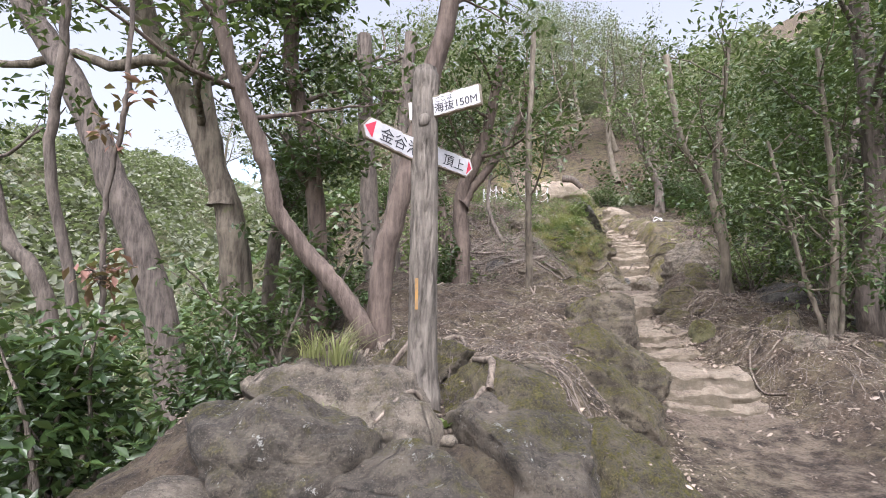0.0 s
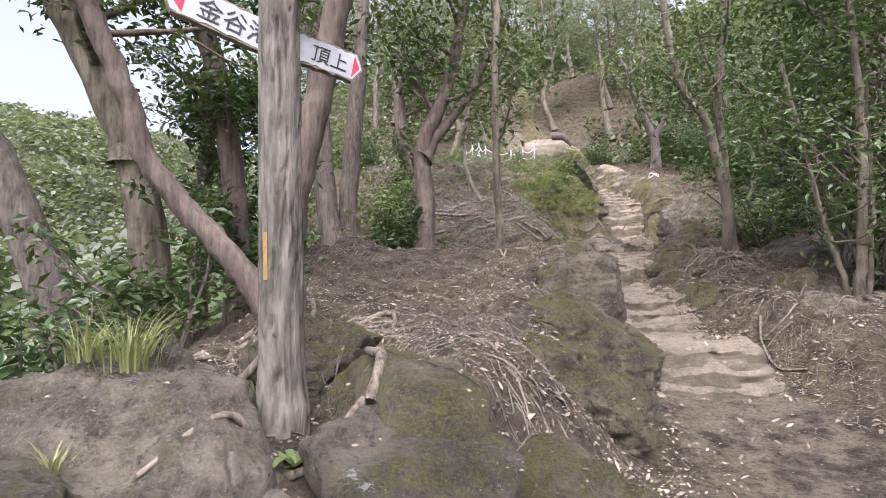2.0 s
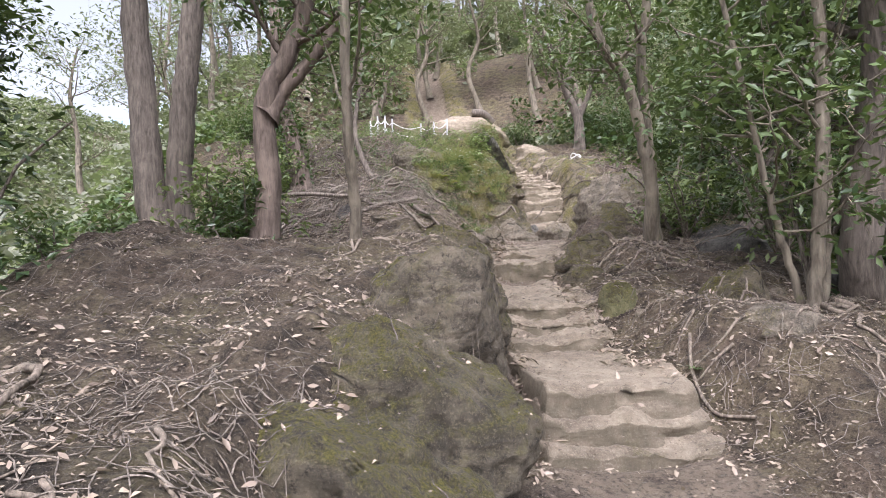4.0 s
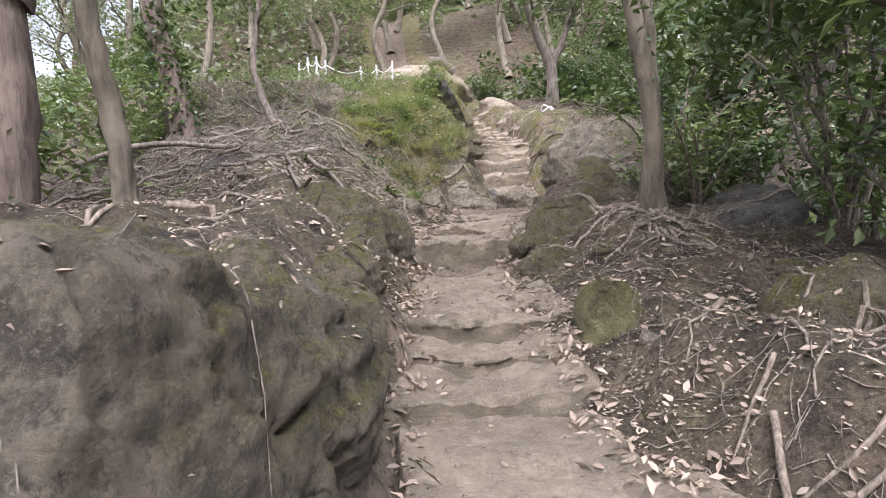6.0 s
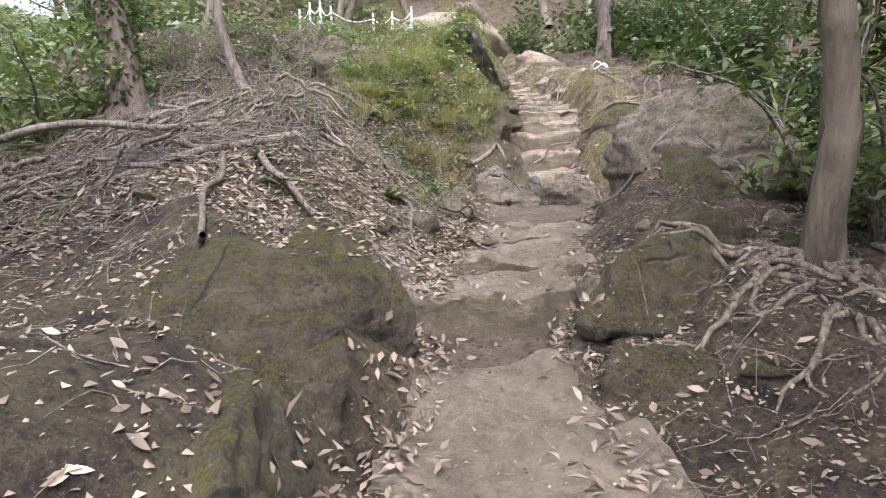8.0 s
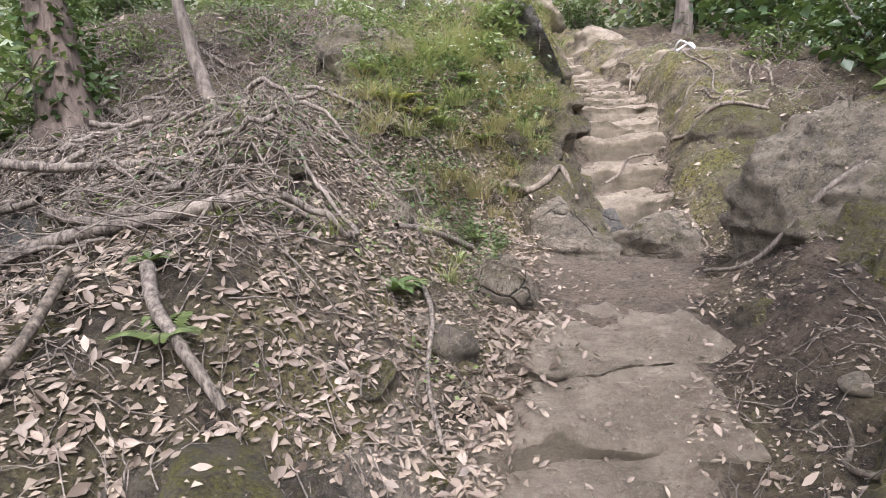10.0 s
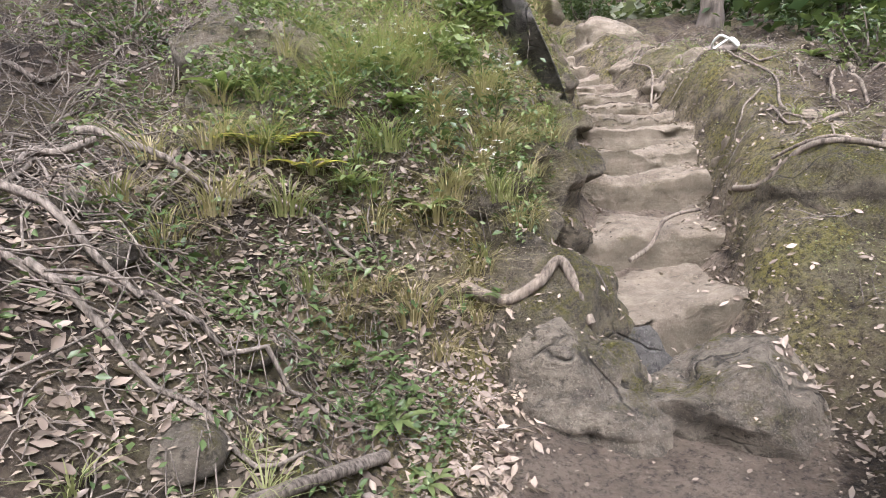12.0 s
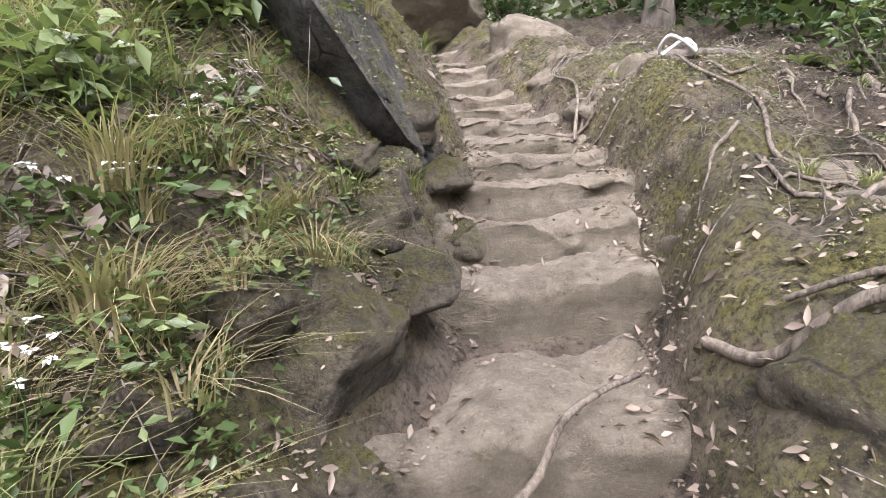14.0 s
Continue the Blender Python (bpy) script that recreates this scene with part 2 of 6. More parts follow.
FERN = leaf_material("yellow_fern_leaf", (0.22, 0.22, 0.03), (0.42, 0.36, 0.05), 0.5, 0.35)
MOSS_TIP = leaf_material("moss_shoot", (0.07, 0.068, 0.02), (0.24, 0.21, 0.06), 0.9, 0.1)
PETAL = plain_material("white_petal", (0.75, 0.75, 0.72), (0.85, 0.85, 0.82), 30, 0.6)
CONCRETE = bark_material("bark_patterned_concrete", (0.055, 0.047, 0.038), (0.2, 0.175, 0.145), 0.15, 0.9)
WHITE_PAINT = plain_material("weathered_white_paint", (0.4, 0.4, 0.4), (0.58, 0.58, 0.6), 9, 0.55)
BOARD_EDGE = plain_material("bare_board_edge", (0.12, 0.1, 0.07), (0.34, 0.29, 0.22), 14, 0.9)
BLACK_PAINT = plain_material("black_paint", (0.015, 0.015, 0.02), (0.05, 0.05, 0.06), 20, 0.6)
RED_PAINT = plain_material("red_paint", (0.5, 0.02, 0.05), (0.65, 0.06, 0.1), 12, 0.6)
ORANGE_PAINT = plain_material("worn_orange_paint", (0.42, 0.22, 0.05), (0.2, 0.15, 0.09), 28, 0.8)
ROPE = plain_material("white_rope", (0.6, 0.6, 0.58), (0.75, 0.75, 0.72), 40, 0.8)
# Distance haze is put into the mountain's base colour as pale blue.
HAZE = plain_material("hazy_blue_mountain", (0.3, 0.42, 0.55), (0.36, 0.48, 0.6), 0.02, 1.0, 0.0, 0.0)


# ---- the lie of the land ----
def curve_through(knots):
    """A smooth curve through (y, value) pairs, flat beyond its ends."""
    ky = np.array([k[0] for k in knots], float)
    kv = np.array([k[1] for k in knots], float)
    d = np.diff(kv) / np.diff(ky)
    m = np.zeros(len(ky))
    for i in range(1, len(ky) - 1):
        m[i] = 0 if d[i - 1] * d[i] <= 0 else 2 * d[i - 1] * d[i] / (d[i - 1] + d[i])

    def value(y):
        y = np.clip(y, ky[0], ky[-1])
        i = np.clip(np.searchsorted(ky, y) - 1, 0, len(ky) - 2)
        w = ky[i + 1] - ky[i]
        t = (y - ky[i]) / w
        return ((2 * t**3 - 3 * t**2 + 1) * kv[i] + (t**3 - 2 * t**2 + t) * w * m[i]
                + (3 * t**2 - 2 * t**3) * kv[i + 1] + (t**3 - t**2) * w * m[i + 1])
    return value


TRAIL_X = curve_through([(-6, -0.6), (0, 0.3), (2.7, 1.75), (4.6, 2.3), (6.6, 2.38), (8.5, 2.6), (10, 3.03), (12, 3.65), (13.7, 4.2), (14.8, 4.4), (16, 4.28), (18.2, 3.95), (22, 3.4), (30, 3)])
TRAIL_W = curve_through([(-6, 1.2), (0, 1.2), (2.7, 0.8), (4.6, 0.62), (6.6, 0.42), (8.5, 0.38), (10, 0.43), (11.4, 0.62), (12.3, 0.47), (14, 0.45), (16, 0.4), (18.2, 0.35), (24, 0.6)])
TRAIL_Z = curve_through([(-6, -0.4), (0, -0.03), (2.7, 0.18), (4.6, 0.35), (5.3, 0.46), (6.0, 0.68), (6.6, 0.76), (7.3, 0.98), (8.6, 1.27), (9.0, 1.34), (9.9, 1.56), (11.3, 1.75), (11.9, 1.78), (12.3, 1.95), (12.9, 2.25), (13.4, 2.42), (14.3, 2.9), (15.9, 3.45), (17.1, 3.92), (18.2, 4.28), (20, 4.7), (24, 5.6), (34, 9)])
LEFT_RISE = curve_through([(-6, 0.1), (0.6, 0.12), (1.8, 0.48), (2.5, 0.68), (3.3, 0.66), (4.5, 0.7), (5.1, 0.75), (5.9, 0.7), (6.9, 0.72), (7.7, 0.5), (9, 0.62), (10, 0.7), (11.3, 0.95), (12, 1.05), (12.7, 1.05), (13.3, 1.1), (14, 1.12), (15, 0.95), (17, 0.5), (19, 0.25), (24, 0.2)])
LEFT_RUN = curve_through([(-6, 0.6), (1.8, 0.6), (2.8, 0.62), (3.4, 0.75), (4.5, 1.15), (5.1, 0.8), (5.9, 0.5), (6.9, 0.55), (7.7, 0.6), (9, 1.0), (10, 1.25), (11.4, 1.5), (12, 1.25), (12.7, 1.0), (13.3, 0.95), (14, 0.7), (15, 0.6), (17, 0.7), (24, 1)])
LEFT_FLAT = curve_through([(-6, 0.8), (2, 1.3), (3, 1.3), (4.6, 1.6), (6.5, 2.2), (8.5, 2.9), (11, 2.9), (13, 3.6), (15, 5), (18, 7), (24, 7)])
LEFT_SLOPE = curve_through([(-6, 0), (4, 0.0), (6, 0.06), (7, 0.06), (8, -0.08), (9, -0.2), (11, -0.2), (12.5, -0.05), (14, 0.0), (17, 0.02), (24, 0.0)])
RIGHT_RISE = curve_through([(-6, 0.2), (2.7, 0.2), (4.5, 0.33), (5.6, 0.46), (7.2, 0.3), (8, 0.3), (10, 0.4), (11.5, 0.42), (12.6, 0.68), (14.3, 0.58), (15.5, 0.45), (18, 0.3), (24, 0.3)])
RIGHT_RUN = curve_through([(-6, 0.7), (2.7, 0.8), (4.5, 0.8), (5.6, 0.5), (7.2, 0.7), (8, 0.95), (10, 0.7), (11.5, 0.5), (12.6, 0.42), (14.3, 0.3), (15.5, 0.4), (18, 0.6), (24, 1)])
RIGHT_FLAT = curve_through([(-6, 0.8), (4.6, 0.7), (6.5, 0.8), (8.5, 1.0), (10, 1.5), (12, 1.8), (15, 2.0), (18, 2.5), (24, 4)])


def smooth(t):
    t = np.clip(t, 0, 1)
    return t * t * (3 - 2 * t)


def bank(t, y):
    """Profile of a bank: gentle at its foot, or undercut by the steps."""
    t = np.clip(t, 0, 1)
    steep = np.maximum(smooth((y - 11.6) / 0.6), smooth((y - 4.8) / 0.5) * smooth((8.6 - y) / 0.6))
    return (1 - steep) * smooth(t) + steep * t * (2 - t)


def land(x, y):
    """Height of the ground without its fine relief."""
    x, y = np.asarray(x, float), np.asarray(y, float)
    s = x - TRAIL_X(y)
    w = TRAIL_W(y) + 0.06 * np.sin(2.3 * y + 1) + 0.04 * np.sin(5.1 * y)
    z = TRAIL_Z(y) + 0.05 * smooth(np.abs(s) / w) ** 2
    z = z - 0.12 * smooth((w - np.abs(s)) / 0.12) * np.maximum(smooth((y - 5.1) / 0.3) * smooth((10.4 - y) / 0.4), smooth((y - 12.0) / 0.2))
    left = -s - w
    run = LEFT_RUN(y)
    on = np.maximum(left - run, 0)
    flat = LEFT_FLAT(y)
    over = np.maximum(on - flat, 0)
    up = LEFT_RISE(y) * bank(left / run, y) + LEFT_SLOPE(y) * np.minimum(on, flat)
    drop = 0.8 * np.minimum(over, 13) - 0.3 * (1 - np.exp(-over / 0.4))
    far = np.maximum(over - 24, 0)
    rise = 0.62 * np.minimum(far, 32) + 0.2 * np.clip(far - 32, 0, 40)
    z = z + np.where(left > 0, up - drop + rise, 0)
    right = s - w
    run = RIGHT_RUN(y)
    on = np.maximum(right - run, 0)
    over = np.maximum(on - RIGHT_FLAT(y), 0)
    drop = np.where(over < 9, 0.5 * over - 0.3 * (1 - np.exp(-over / 0.6)), 4.2)
    rise = 0.6 * np.clip(over - 14, 0, 40)
    z = z + np.where(right > 0, RIGHT_RISE(y) * np.where(y > 10, bank(right / run, y), smooth(right / run)) - drop + rise, 0)
    ahead = np.clip(y - 24, 0, 70)
    z = z + 0.37 * ahead * smooth((x + 26) / 22)
    z = z + 0.17 * np.clip(y - 55, 0, 85) * smooth((-x - 6) / 16)
    return z

# ---- builders ----
def lattice(ix, iy, seed):
    v = np.sin(ix * 127.1 + iy * 311.7 + seed * 74.7) * 43758.5453
    return v - np.floor(v)


def vnoise(x, y, seed=0):
    ix, iy = np.floor(x), np.floor(y)
    fx, fy = x - ix, y - iy
    fx, fy = fx * fx * (3 - 2 * fx), fy * fy * (3 - 2 * fy)
    a, b = lattice(ix, iy, seed), lattice(ix + 1, iy, seed)
    c, d = lattice(ix, iy + 1, seed), lattice(ix + 1, iy + 1, seed)
    return (a * (1 - fx) + b * fx) * (1 - fy) + (c * (1 - fx) + d * fx) * fy - 0.5


def fbm(x, y, octaves=4, seed=0):
    out, amp = 0, 1.0
    for o in range(octaves):
        out = out + amp * vnoise(x * 2**o, y * 2**o, seed + o)
        amp *= 0.5
    return out


def ground(x, y):
    """Height of the ground with its relief."""
    x, y = np.asarray(x, float), np.asarray(y, float)
    s = np.abs(x - TRAIL_X(y)) - TRAIL_W(y)
    rough = 0.25 + 0.75 * smooth(s / 0.4)
    near = np.clip(1 - (np.maximum(np.abs(x - 2), np.abs(y - 9)) - 12) / 10, 0.0, 1)
    z = land(x, y) + rough * (0.16 * fbm(x * 1.1, y * 1.1, 3, 3) + near * ((0.09 + 0.07 * smooth((y - 11.5) / 0.5)) * fbm(x * 4.7, y * 4.7, 3, 9) + 0.045 * np.abs(fbm(x * 11, y * 11, 2, 15))))
    return z + (1 - near) * 2.2 * fbm(x * 0.11, y * 0.11, 4, 21)


def at_ground(x, y, lift=0.0):
    return Vector((x, y, float(ground(x, y)) + lift))


def mesh_from(name, verts, faces, mat, smooth_faces=True):
    """A mesh from arrays of vertices (n, 3) and of faces (m, 3) or (m, 4)."""
    verts, faces = np.asarray(verts, np.float32), np.asarray(faces, np.int32)
    me = bpy.data.meshes.new(name)
    me.vertices.add(len(verts))
    me.vertices.foreach_set("co", verts.ravel())
    k = faces.shape[1]
    me.loops.add(faces.size)
    me.loops.foreach_set("vertex_index", faces.ravel())
    me.polygons.add(len(faces))
    me.polygons.foreach_set("loop_start", np.arange(0, faces.size, k, dtype=np.int32))
    me.update(calc_edges=True)
    if smooth_faces:
        me.polygons.foreach_set("use_smooth", np.ones(len(faces), bool))
    me.materials.append(mat)
    me.validate()
    return me


def piece(name, me, parent=None, label="", at=None):
    ob = new(name, me)
    if parent is not None:
        ob.parent = parent
    if at is not None:
        ob.matrix_basis = at
    if label:
        ob["label"] = label
    return ob


def part(name, bm, mat, parent=None, label="", rounded=False):
    me = bpy.data.meshes.new(name)
    bm.to_mesh(me)
    bm.free()
    me.materials.append(mat)
    if rounded:
        me.polygons.foreach_set("use_smooth", np.ones(len(me.polygons), bool))
    return piece(name, me, parent, label)


def root_empty(name, at=(0, 0, 0)):
    ob = new(name)
    ob.location = at
    ob.empty_display_size = 0.1
    return ob


def spline(points, n):
    """n points along a smooth curve through the given ones."""
    p = np.array([tuple(q) for q in points], float)
    p = np.vstack([2 * p[0] - p[1], p, 2 * p[-1] - p[-2]])
    out = []
    for u in np.linspace(0, len(points) - 1, n):
        i = min(int(u), len(points) - 2)
        t = u - i
        a, b, c, d = p[i:i + 4]
        out.append(0.5 * (2 * b + (c - a) * t + (2 * a - 5 * b + 4 * c - d) * t * t + (3 * b - a - 3 * c + d) * t**3))
    return np.array(out)


def tube(points, radii, sides=8, bumps=0.12, rng=None):
    """Vertices and faces of a knobbly tube along points."""
    pts = np.asarray(points, float)
    n = len(pts)
    d = np.gradient(pts, axis=0)
    d /= np.linalg.norm(d, axis=1)[:, None] + 1e-9
    ref = np.array([0.0, 1.0, 0.0]) if abs(d[0][1]) < 0.8 else np.array([1.0, 0.0, 0.0])
    u = np.cross(d, ref)
    u /= np.linalg.norm(u, axis=1)[:, None] + 1e-9
    w = np.cross(d, u)
    a = np.linspace(0, 2 * np.pi, sides, endpoint=False)
    k = rng.normal(0, bumps, (n, sides)) if rng is not None else np.zeros((n, sides))
    r = np.asarray(radii)[:, None] * (1 + np.clip(k, -0.3, 0.3))
    v = pts[:, None] + r[..., None] * (np.cos(a)[None, :, None] * u[:, None] + np.sin(a)[None, :, None] * w[:, None])
    i = np.arange(n - 1)[:, None] * sides
    j = np.arange(sides)[None]
    j2 = (j + 1) % sides
    f = np.stack([i + j, i + j2, i + sides + j2, i + sides + j], -1).reshape(-1, 4)
    return v.reshape(-1, 3), f


def join(list_of):
    vs, fs, k = [], [], 0
    for v, f in list_of:
        vs.append(v)
        fs.append(np.asarray(f) + k)
        k += len(v)
    return np.vstack(vs), np.vstack(fs)


def leaf_cloud(centres, size, rng, wide=0.42, upward=0.35, spread=0.35, ahead=None):
    """Pointed leaves, folded along the midrib, one at each centre."""
    c = np.asarray(centres, float)
    n = len(c)
    nor = rng.normal(0, 1, (n, 3))
    nor[:, 2] = np.abs(nor[:, 2]) + upward * 2
    nor /= np.linalg.norm(nor, axis=1)[:, None]
    d = rng.normal(0, 1, (n, 3)) if ahead is None else np.asarray(ahead) + rng.normal(0, 0.5, (n, 3))
    d -= nor * (d * nor).sum(1)[:, None]
    d /= np.linalg.norm(d, axis=1)[:, None] + 1e-9
    side = np.cross(nor, d)
    s = size * rng.uniform(1 - spread, 1 + spread, n)[:, None]
    tip = c + d * s - nor * s * rng.uniform(0.0, 0.25, n)[:, None]
    mid = c + d * s * 0.48
    lift = nor * s * 0.07
    v = np.stack([c, mid + side * s * wide * 0.5 + lift, tip, mid - side * s * wide * 0.5 + lift], 1).reshape(-1, 3)
    k = np.arange(n)[:, None] * 4
    f = np.concatenate([k + np.array([[0, 1, 2]]), k + np.array([[0, 2, 3]])], 0)
    return v, f


def clumps(rng, middles, radius, count, flat=0.7):
    """count places in soft balls round the middles, denser at their rims."""
    m = np.asarray(middles)[rng.integers(0, len(middles), count)]
    d = rng.normal(0, 1, (count, 3))
    d /= np.linalg.norm(d, axis=1)[:, None]
    r = radius * rng.uniform(0.15, 1, count)[:, None] ** 0.5
    return m + d * r * np.array([1, 1, flat])


def limb(rng, start, towards, length, r0, steps=7, bend=0.25):
    p = [np.array(start, float)]
    d = np.array(towards, float)
    d /= np.linalg.norm(d)
    for _ in range(steps):
        d = d + rng.normal(0, bend, 3) * 0.6 + np.array([0, 0, 0.05])
        d /= np.linalg.norm(d)
        p.append(p[-1] + d * length / steps)
    return np.array(p), np.linspace(r0, r0 * 0.25, steps + 1)


def tree(label, trunks, bark, leaf, seed, limbs=7, leaves=1800, leaf_size=0.1, clump=0.45, crown_from=0.45, reach=1.6, flare=1.5, name="tree", ivy=0, extra=()):
    """trunks: lists of (points, radius at the foot, radius at the top). extra: limbs given as (points, radius)."""
    rng = np.random.default_rng(seed)
    base = np.array(trunks[0][0][0], float)
    ob = root_empty(name, base)
    tagged(ob, label, "tree")
    middles, twigs, ivy_at = [], [], []
    for pts, r0, r1 in trunks:
        n = 6 * len(pts)
        p = spline(pts, n)
        t = np.linspace(0, 1, n)
        p[1:-1, :2] += rng.normal(0, 0.006, (n - 2, 2))
        length = np.linalg.norm(np.diff(p, axis=0), axis=1).sum()
        r = r0 + (r1 - r0) * t + r0 * (flare - 1) * np.exp(-t * length / (1.6 * r0 + 0.05))
        v, f = tube(p - base, r, 14, 0.045, rng)
        piece("trunk", mesh_from("trunk", v, f, bark), ob)
        for k in range(limbs):
            u = rng.uniform(crown_from, 1.0)
            i = min(int(u * (n - 1)), n - 1)
            a = rng.uniform(0, 2 * np.pi)
            d = np.array([np.cos(a), np.sin(a), rng.uniform(0.15, 0.9)])
            L = reach * rng.uniform(0.6, 1.2)
            q, rr = limb(rng, p[i], d, L, max(0.4 * r[i], 0.012))
            twigs.append(tube(q - base, rr, 6, 0.05, rng))
            middles += list(q[3:] - base)
            for _ in range(3):
                j = rng.integers(2, len(q))
                q2, r2 = limb(rng, q[j], rng.normal(0, 1, 3) + d, 0.45 * L, max(0.5 * rr[j], 0.006), 4)
                twigs.append(tube(q2 - base, r2, 5, 0.05, rng))
                middles += list(q2[2:] - base)
        if ivy:
            ivy_at += list(p[: int(0.6 * n)] - base)
    for pts, r0 in extra:
        q = spline(pts, 24)
        q[1:-1] += rng.normal(0, 0.01, (22, 3))
        v, f = tube(q - base, np.linspace(r0, r0 * 0.45, 24), 9, 0.06, rng)
        piece("limb", mesh_from("limb", v, f, bark), ob)
    if twigs:
        piece("branchwork", mesh_from("branchwork", *join(twigs), bark), ob)["kind"] = "stuff"
    if leaves and middles:
        v, f = leaf_cloud(clumps(rng, middles, clump, leaves), leaf_size, rng)
        piece("crown", mesh_from("crown", v, f, leaf, False), ob, "dense glossy evergreen leaves")
    if ivy:
        c = clumps(rng, ivy_at, 0.24, ivy, 1.0)
        v, f = leaf_cloud(c, 0.07, rng, 0.7, 0.2)
        piece("ivy", mesh_from("ivy", v, f, LEAF_DARK, False), ob, "dark ivy climbing the trunk")
    return ob


def shrub(label, x, y, radius, height, leaf, seed, leaves=900, leaf_size=0.08, stems=7, name="shrub", z=None, group=""):
    rng = np.random.default_rng(seed)
    base = at_ground(x, y, -0.03) if z is None else Vector((x, y, z))
    ob = root_empty(name, base)
    tagged(ob, label, "shrub", group)
    stem, mids = [], []
    for k in range(stems):
        a = 2 * np.pi * k / stems + rng.uniform(-0.4, 0.4)
        d = np.array([np.cos(a) * radius / height, np.sin(a) * radius / height, 1.0])
        q, r = limb(rng, (0, 0, 0), d, height * rng.uniform(0.7, 1.1), 0.012 + 0.008 * height, 7, 0.3)
        stem.append(tube(q, r, 5, 0.05, rng))
        mids += list(q[2:])
        for _ in range(2):
            j = rng.integers(2, 7)
            q2, r2 = limb(rng, q[j], rng.normal(0, 1, 3), 0.4 * height, 0.006, 4)
            stem.append(tube(q2, r2, 4, 0.05, rng))
            mids += list(q2[1:])
    piece("stemwork", mesh_from("stemwork", *join(stem), TWIG), ob)["kind"] = "stuff"
    v, f = leaf_cloud(clumps(rng, mids, 0.25 * min(radius, height) + 0.05, leaves), leaf_size, rng)
    piece("foliage", mesh_from("foliage", v, f, leaf, False), ob)
    return ob


def vnoise3(p, seed=0):
    """Smooth noise in space, about -0.5 to 0.5, for an array of points."""
    q = np.floor(p)
    f = p - q
    f = f * f * (3 - 2 * f)

    def corner(dx, dy, dz):
        h = np.sin((q[:, 0] + dx) * 127.1 + (q[:, 1] + dy) * 311.7 + (q[:, 2] + dz) * 74.7 + seed * 53.3) * 43758.5453
        return h - np.floor(h)
    x0 = [corner(0, a, b) * (1 - f[:, 0]) + corner(1, a, b) * f[:, 0] for b in (0, 1) for a in (0, 1)]
    y0 = [x0[2 * b] * (1 - f[:, 1]) + x0[2 * b + 1] * f[:, 1] for b in (0, 1)]
    return y0[0] * (1 - f[:, 2]) + y0[1] * f[:, 2] - 0.5


def fbm3(p, octaves=4, seed=0, gain=0.5):
    out, amp = 0.0, 1.0
    for o in range(octaves):
        out = out + amp * vnoise3(p * 2.03**o + 7.3 * o, seed + o)
        amp *= gain
    return out


BALLS = {}


def ball(subdiv):
    """Vertices and faces of an icosphere, made once for each fineness."""
    if subdiv not in BALLS:
        bm = bmesh.new()
        bmesh.ops.create_icosphere(bm, subdivisions=subdiv, radius=1)
        me = bpy.data.meshes.new("ball")
        bm.to_mesh(me)
        bm.free()
        v, f = np.empty(3 * len(me.vertices), np.float32), np.empty(3 * len(me.polygons), np.int32)
        me.vertices.foreach_get("co", v)
        me.loops.foreach_get("vertex_index", f)
        bpy.data.meshes.remove(me)
        BALLS[subdiv] = v.reshape(-1, 3).astype(float), f.reshape(-1, 3)
    return BALLS[subdiv]


def rock_shape(seed, subdiv=4, lumps=0.28, cuts=5, size=(1, 1, 1), slices=(), beds=1.0):
    """A boulder: lumpy, split by flat faces, with worn bedding ledges, pits and cracks of real size."""
    v, f = ball(subdiv)
    rng = np.random.default_rng(seed)
    planes = rng.normal(0, 1, (cuts, 3))
    planes /= np.linalg.norm(planes, axis=1)[:, None]
    faces = [(pl, rng.uniform(0.5, 0.8)) for pl in planes] + [(np.array(nor) / np.linalg.norm(nor), lim) for nor, lim in slices]
    for pl, lim in faces:
        over = np.maximum(v @ pl - lim, 0)
        v = v - 0.88 * over[:, None] * pl
    off = rng.uniform(-50, 50, 3)
    out = v * (1 + lumps * 1.5 * fbm3(v * 1.2 + off, 3, seed))[:, None] * np.array(size)
    nor = v / np.array(size)
    nor /= np.linalg.norm(nor, axis=1)[:, None]
    w = out + off
    ledge = fbm3(w * np.array([1.6, 1.6, 11.0]) + 0.5 * fbm3(w * 3, 2, seed + 9)[:, None], 3, seed + 3)
    joint = np.abs(fbm3(w * 2.3, 2, seed + 5))
    d = 0.04 * fbm3(w * 4.5, 5, seed + 1, 0.62) + 0.03 * beds * np.sign(ledge) * np.sqrt(np.abs(ledge))
    d -= 0.035 * np.exp(-(joint / 0.018) ** 2) + 0.018 * np.maximum(fbm3(w * 13, 3, seed + 7, 0.6) - 0.1, 0) * 2
    d += 0.016 * fbm3(w * 30, 2, seed + 11)
    k = min(1.0, min(size) / 0.3)
    return out + nor * (k * d)[:, None], f


ROCKS = []


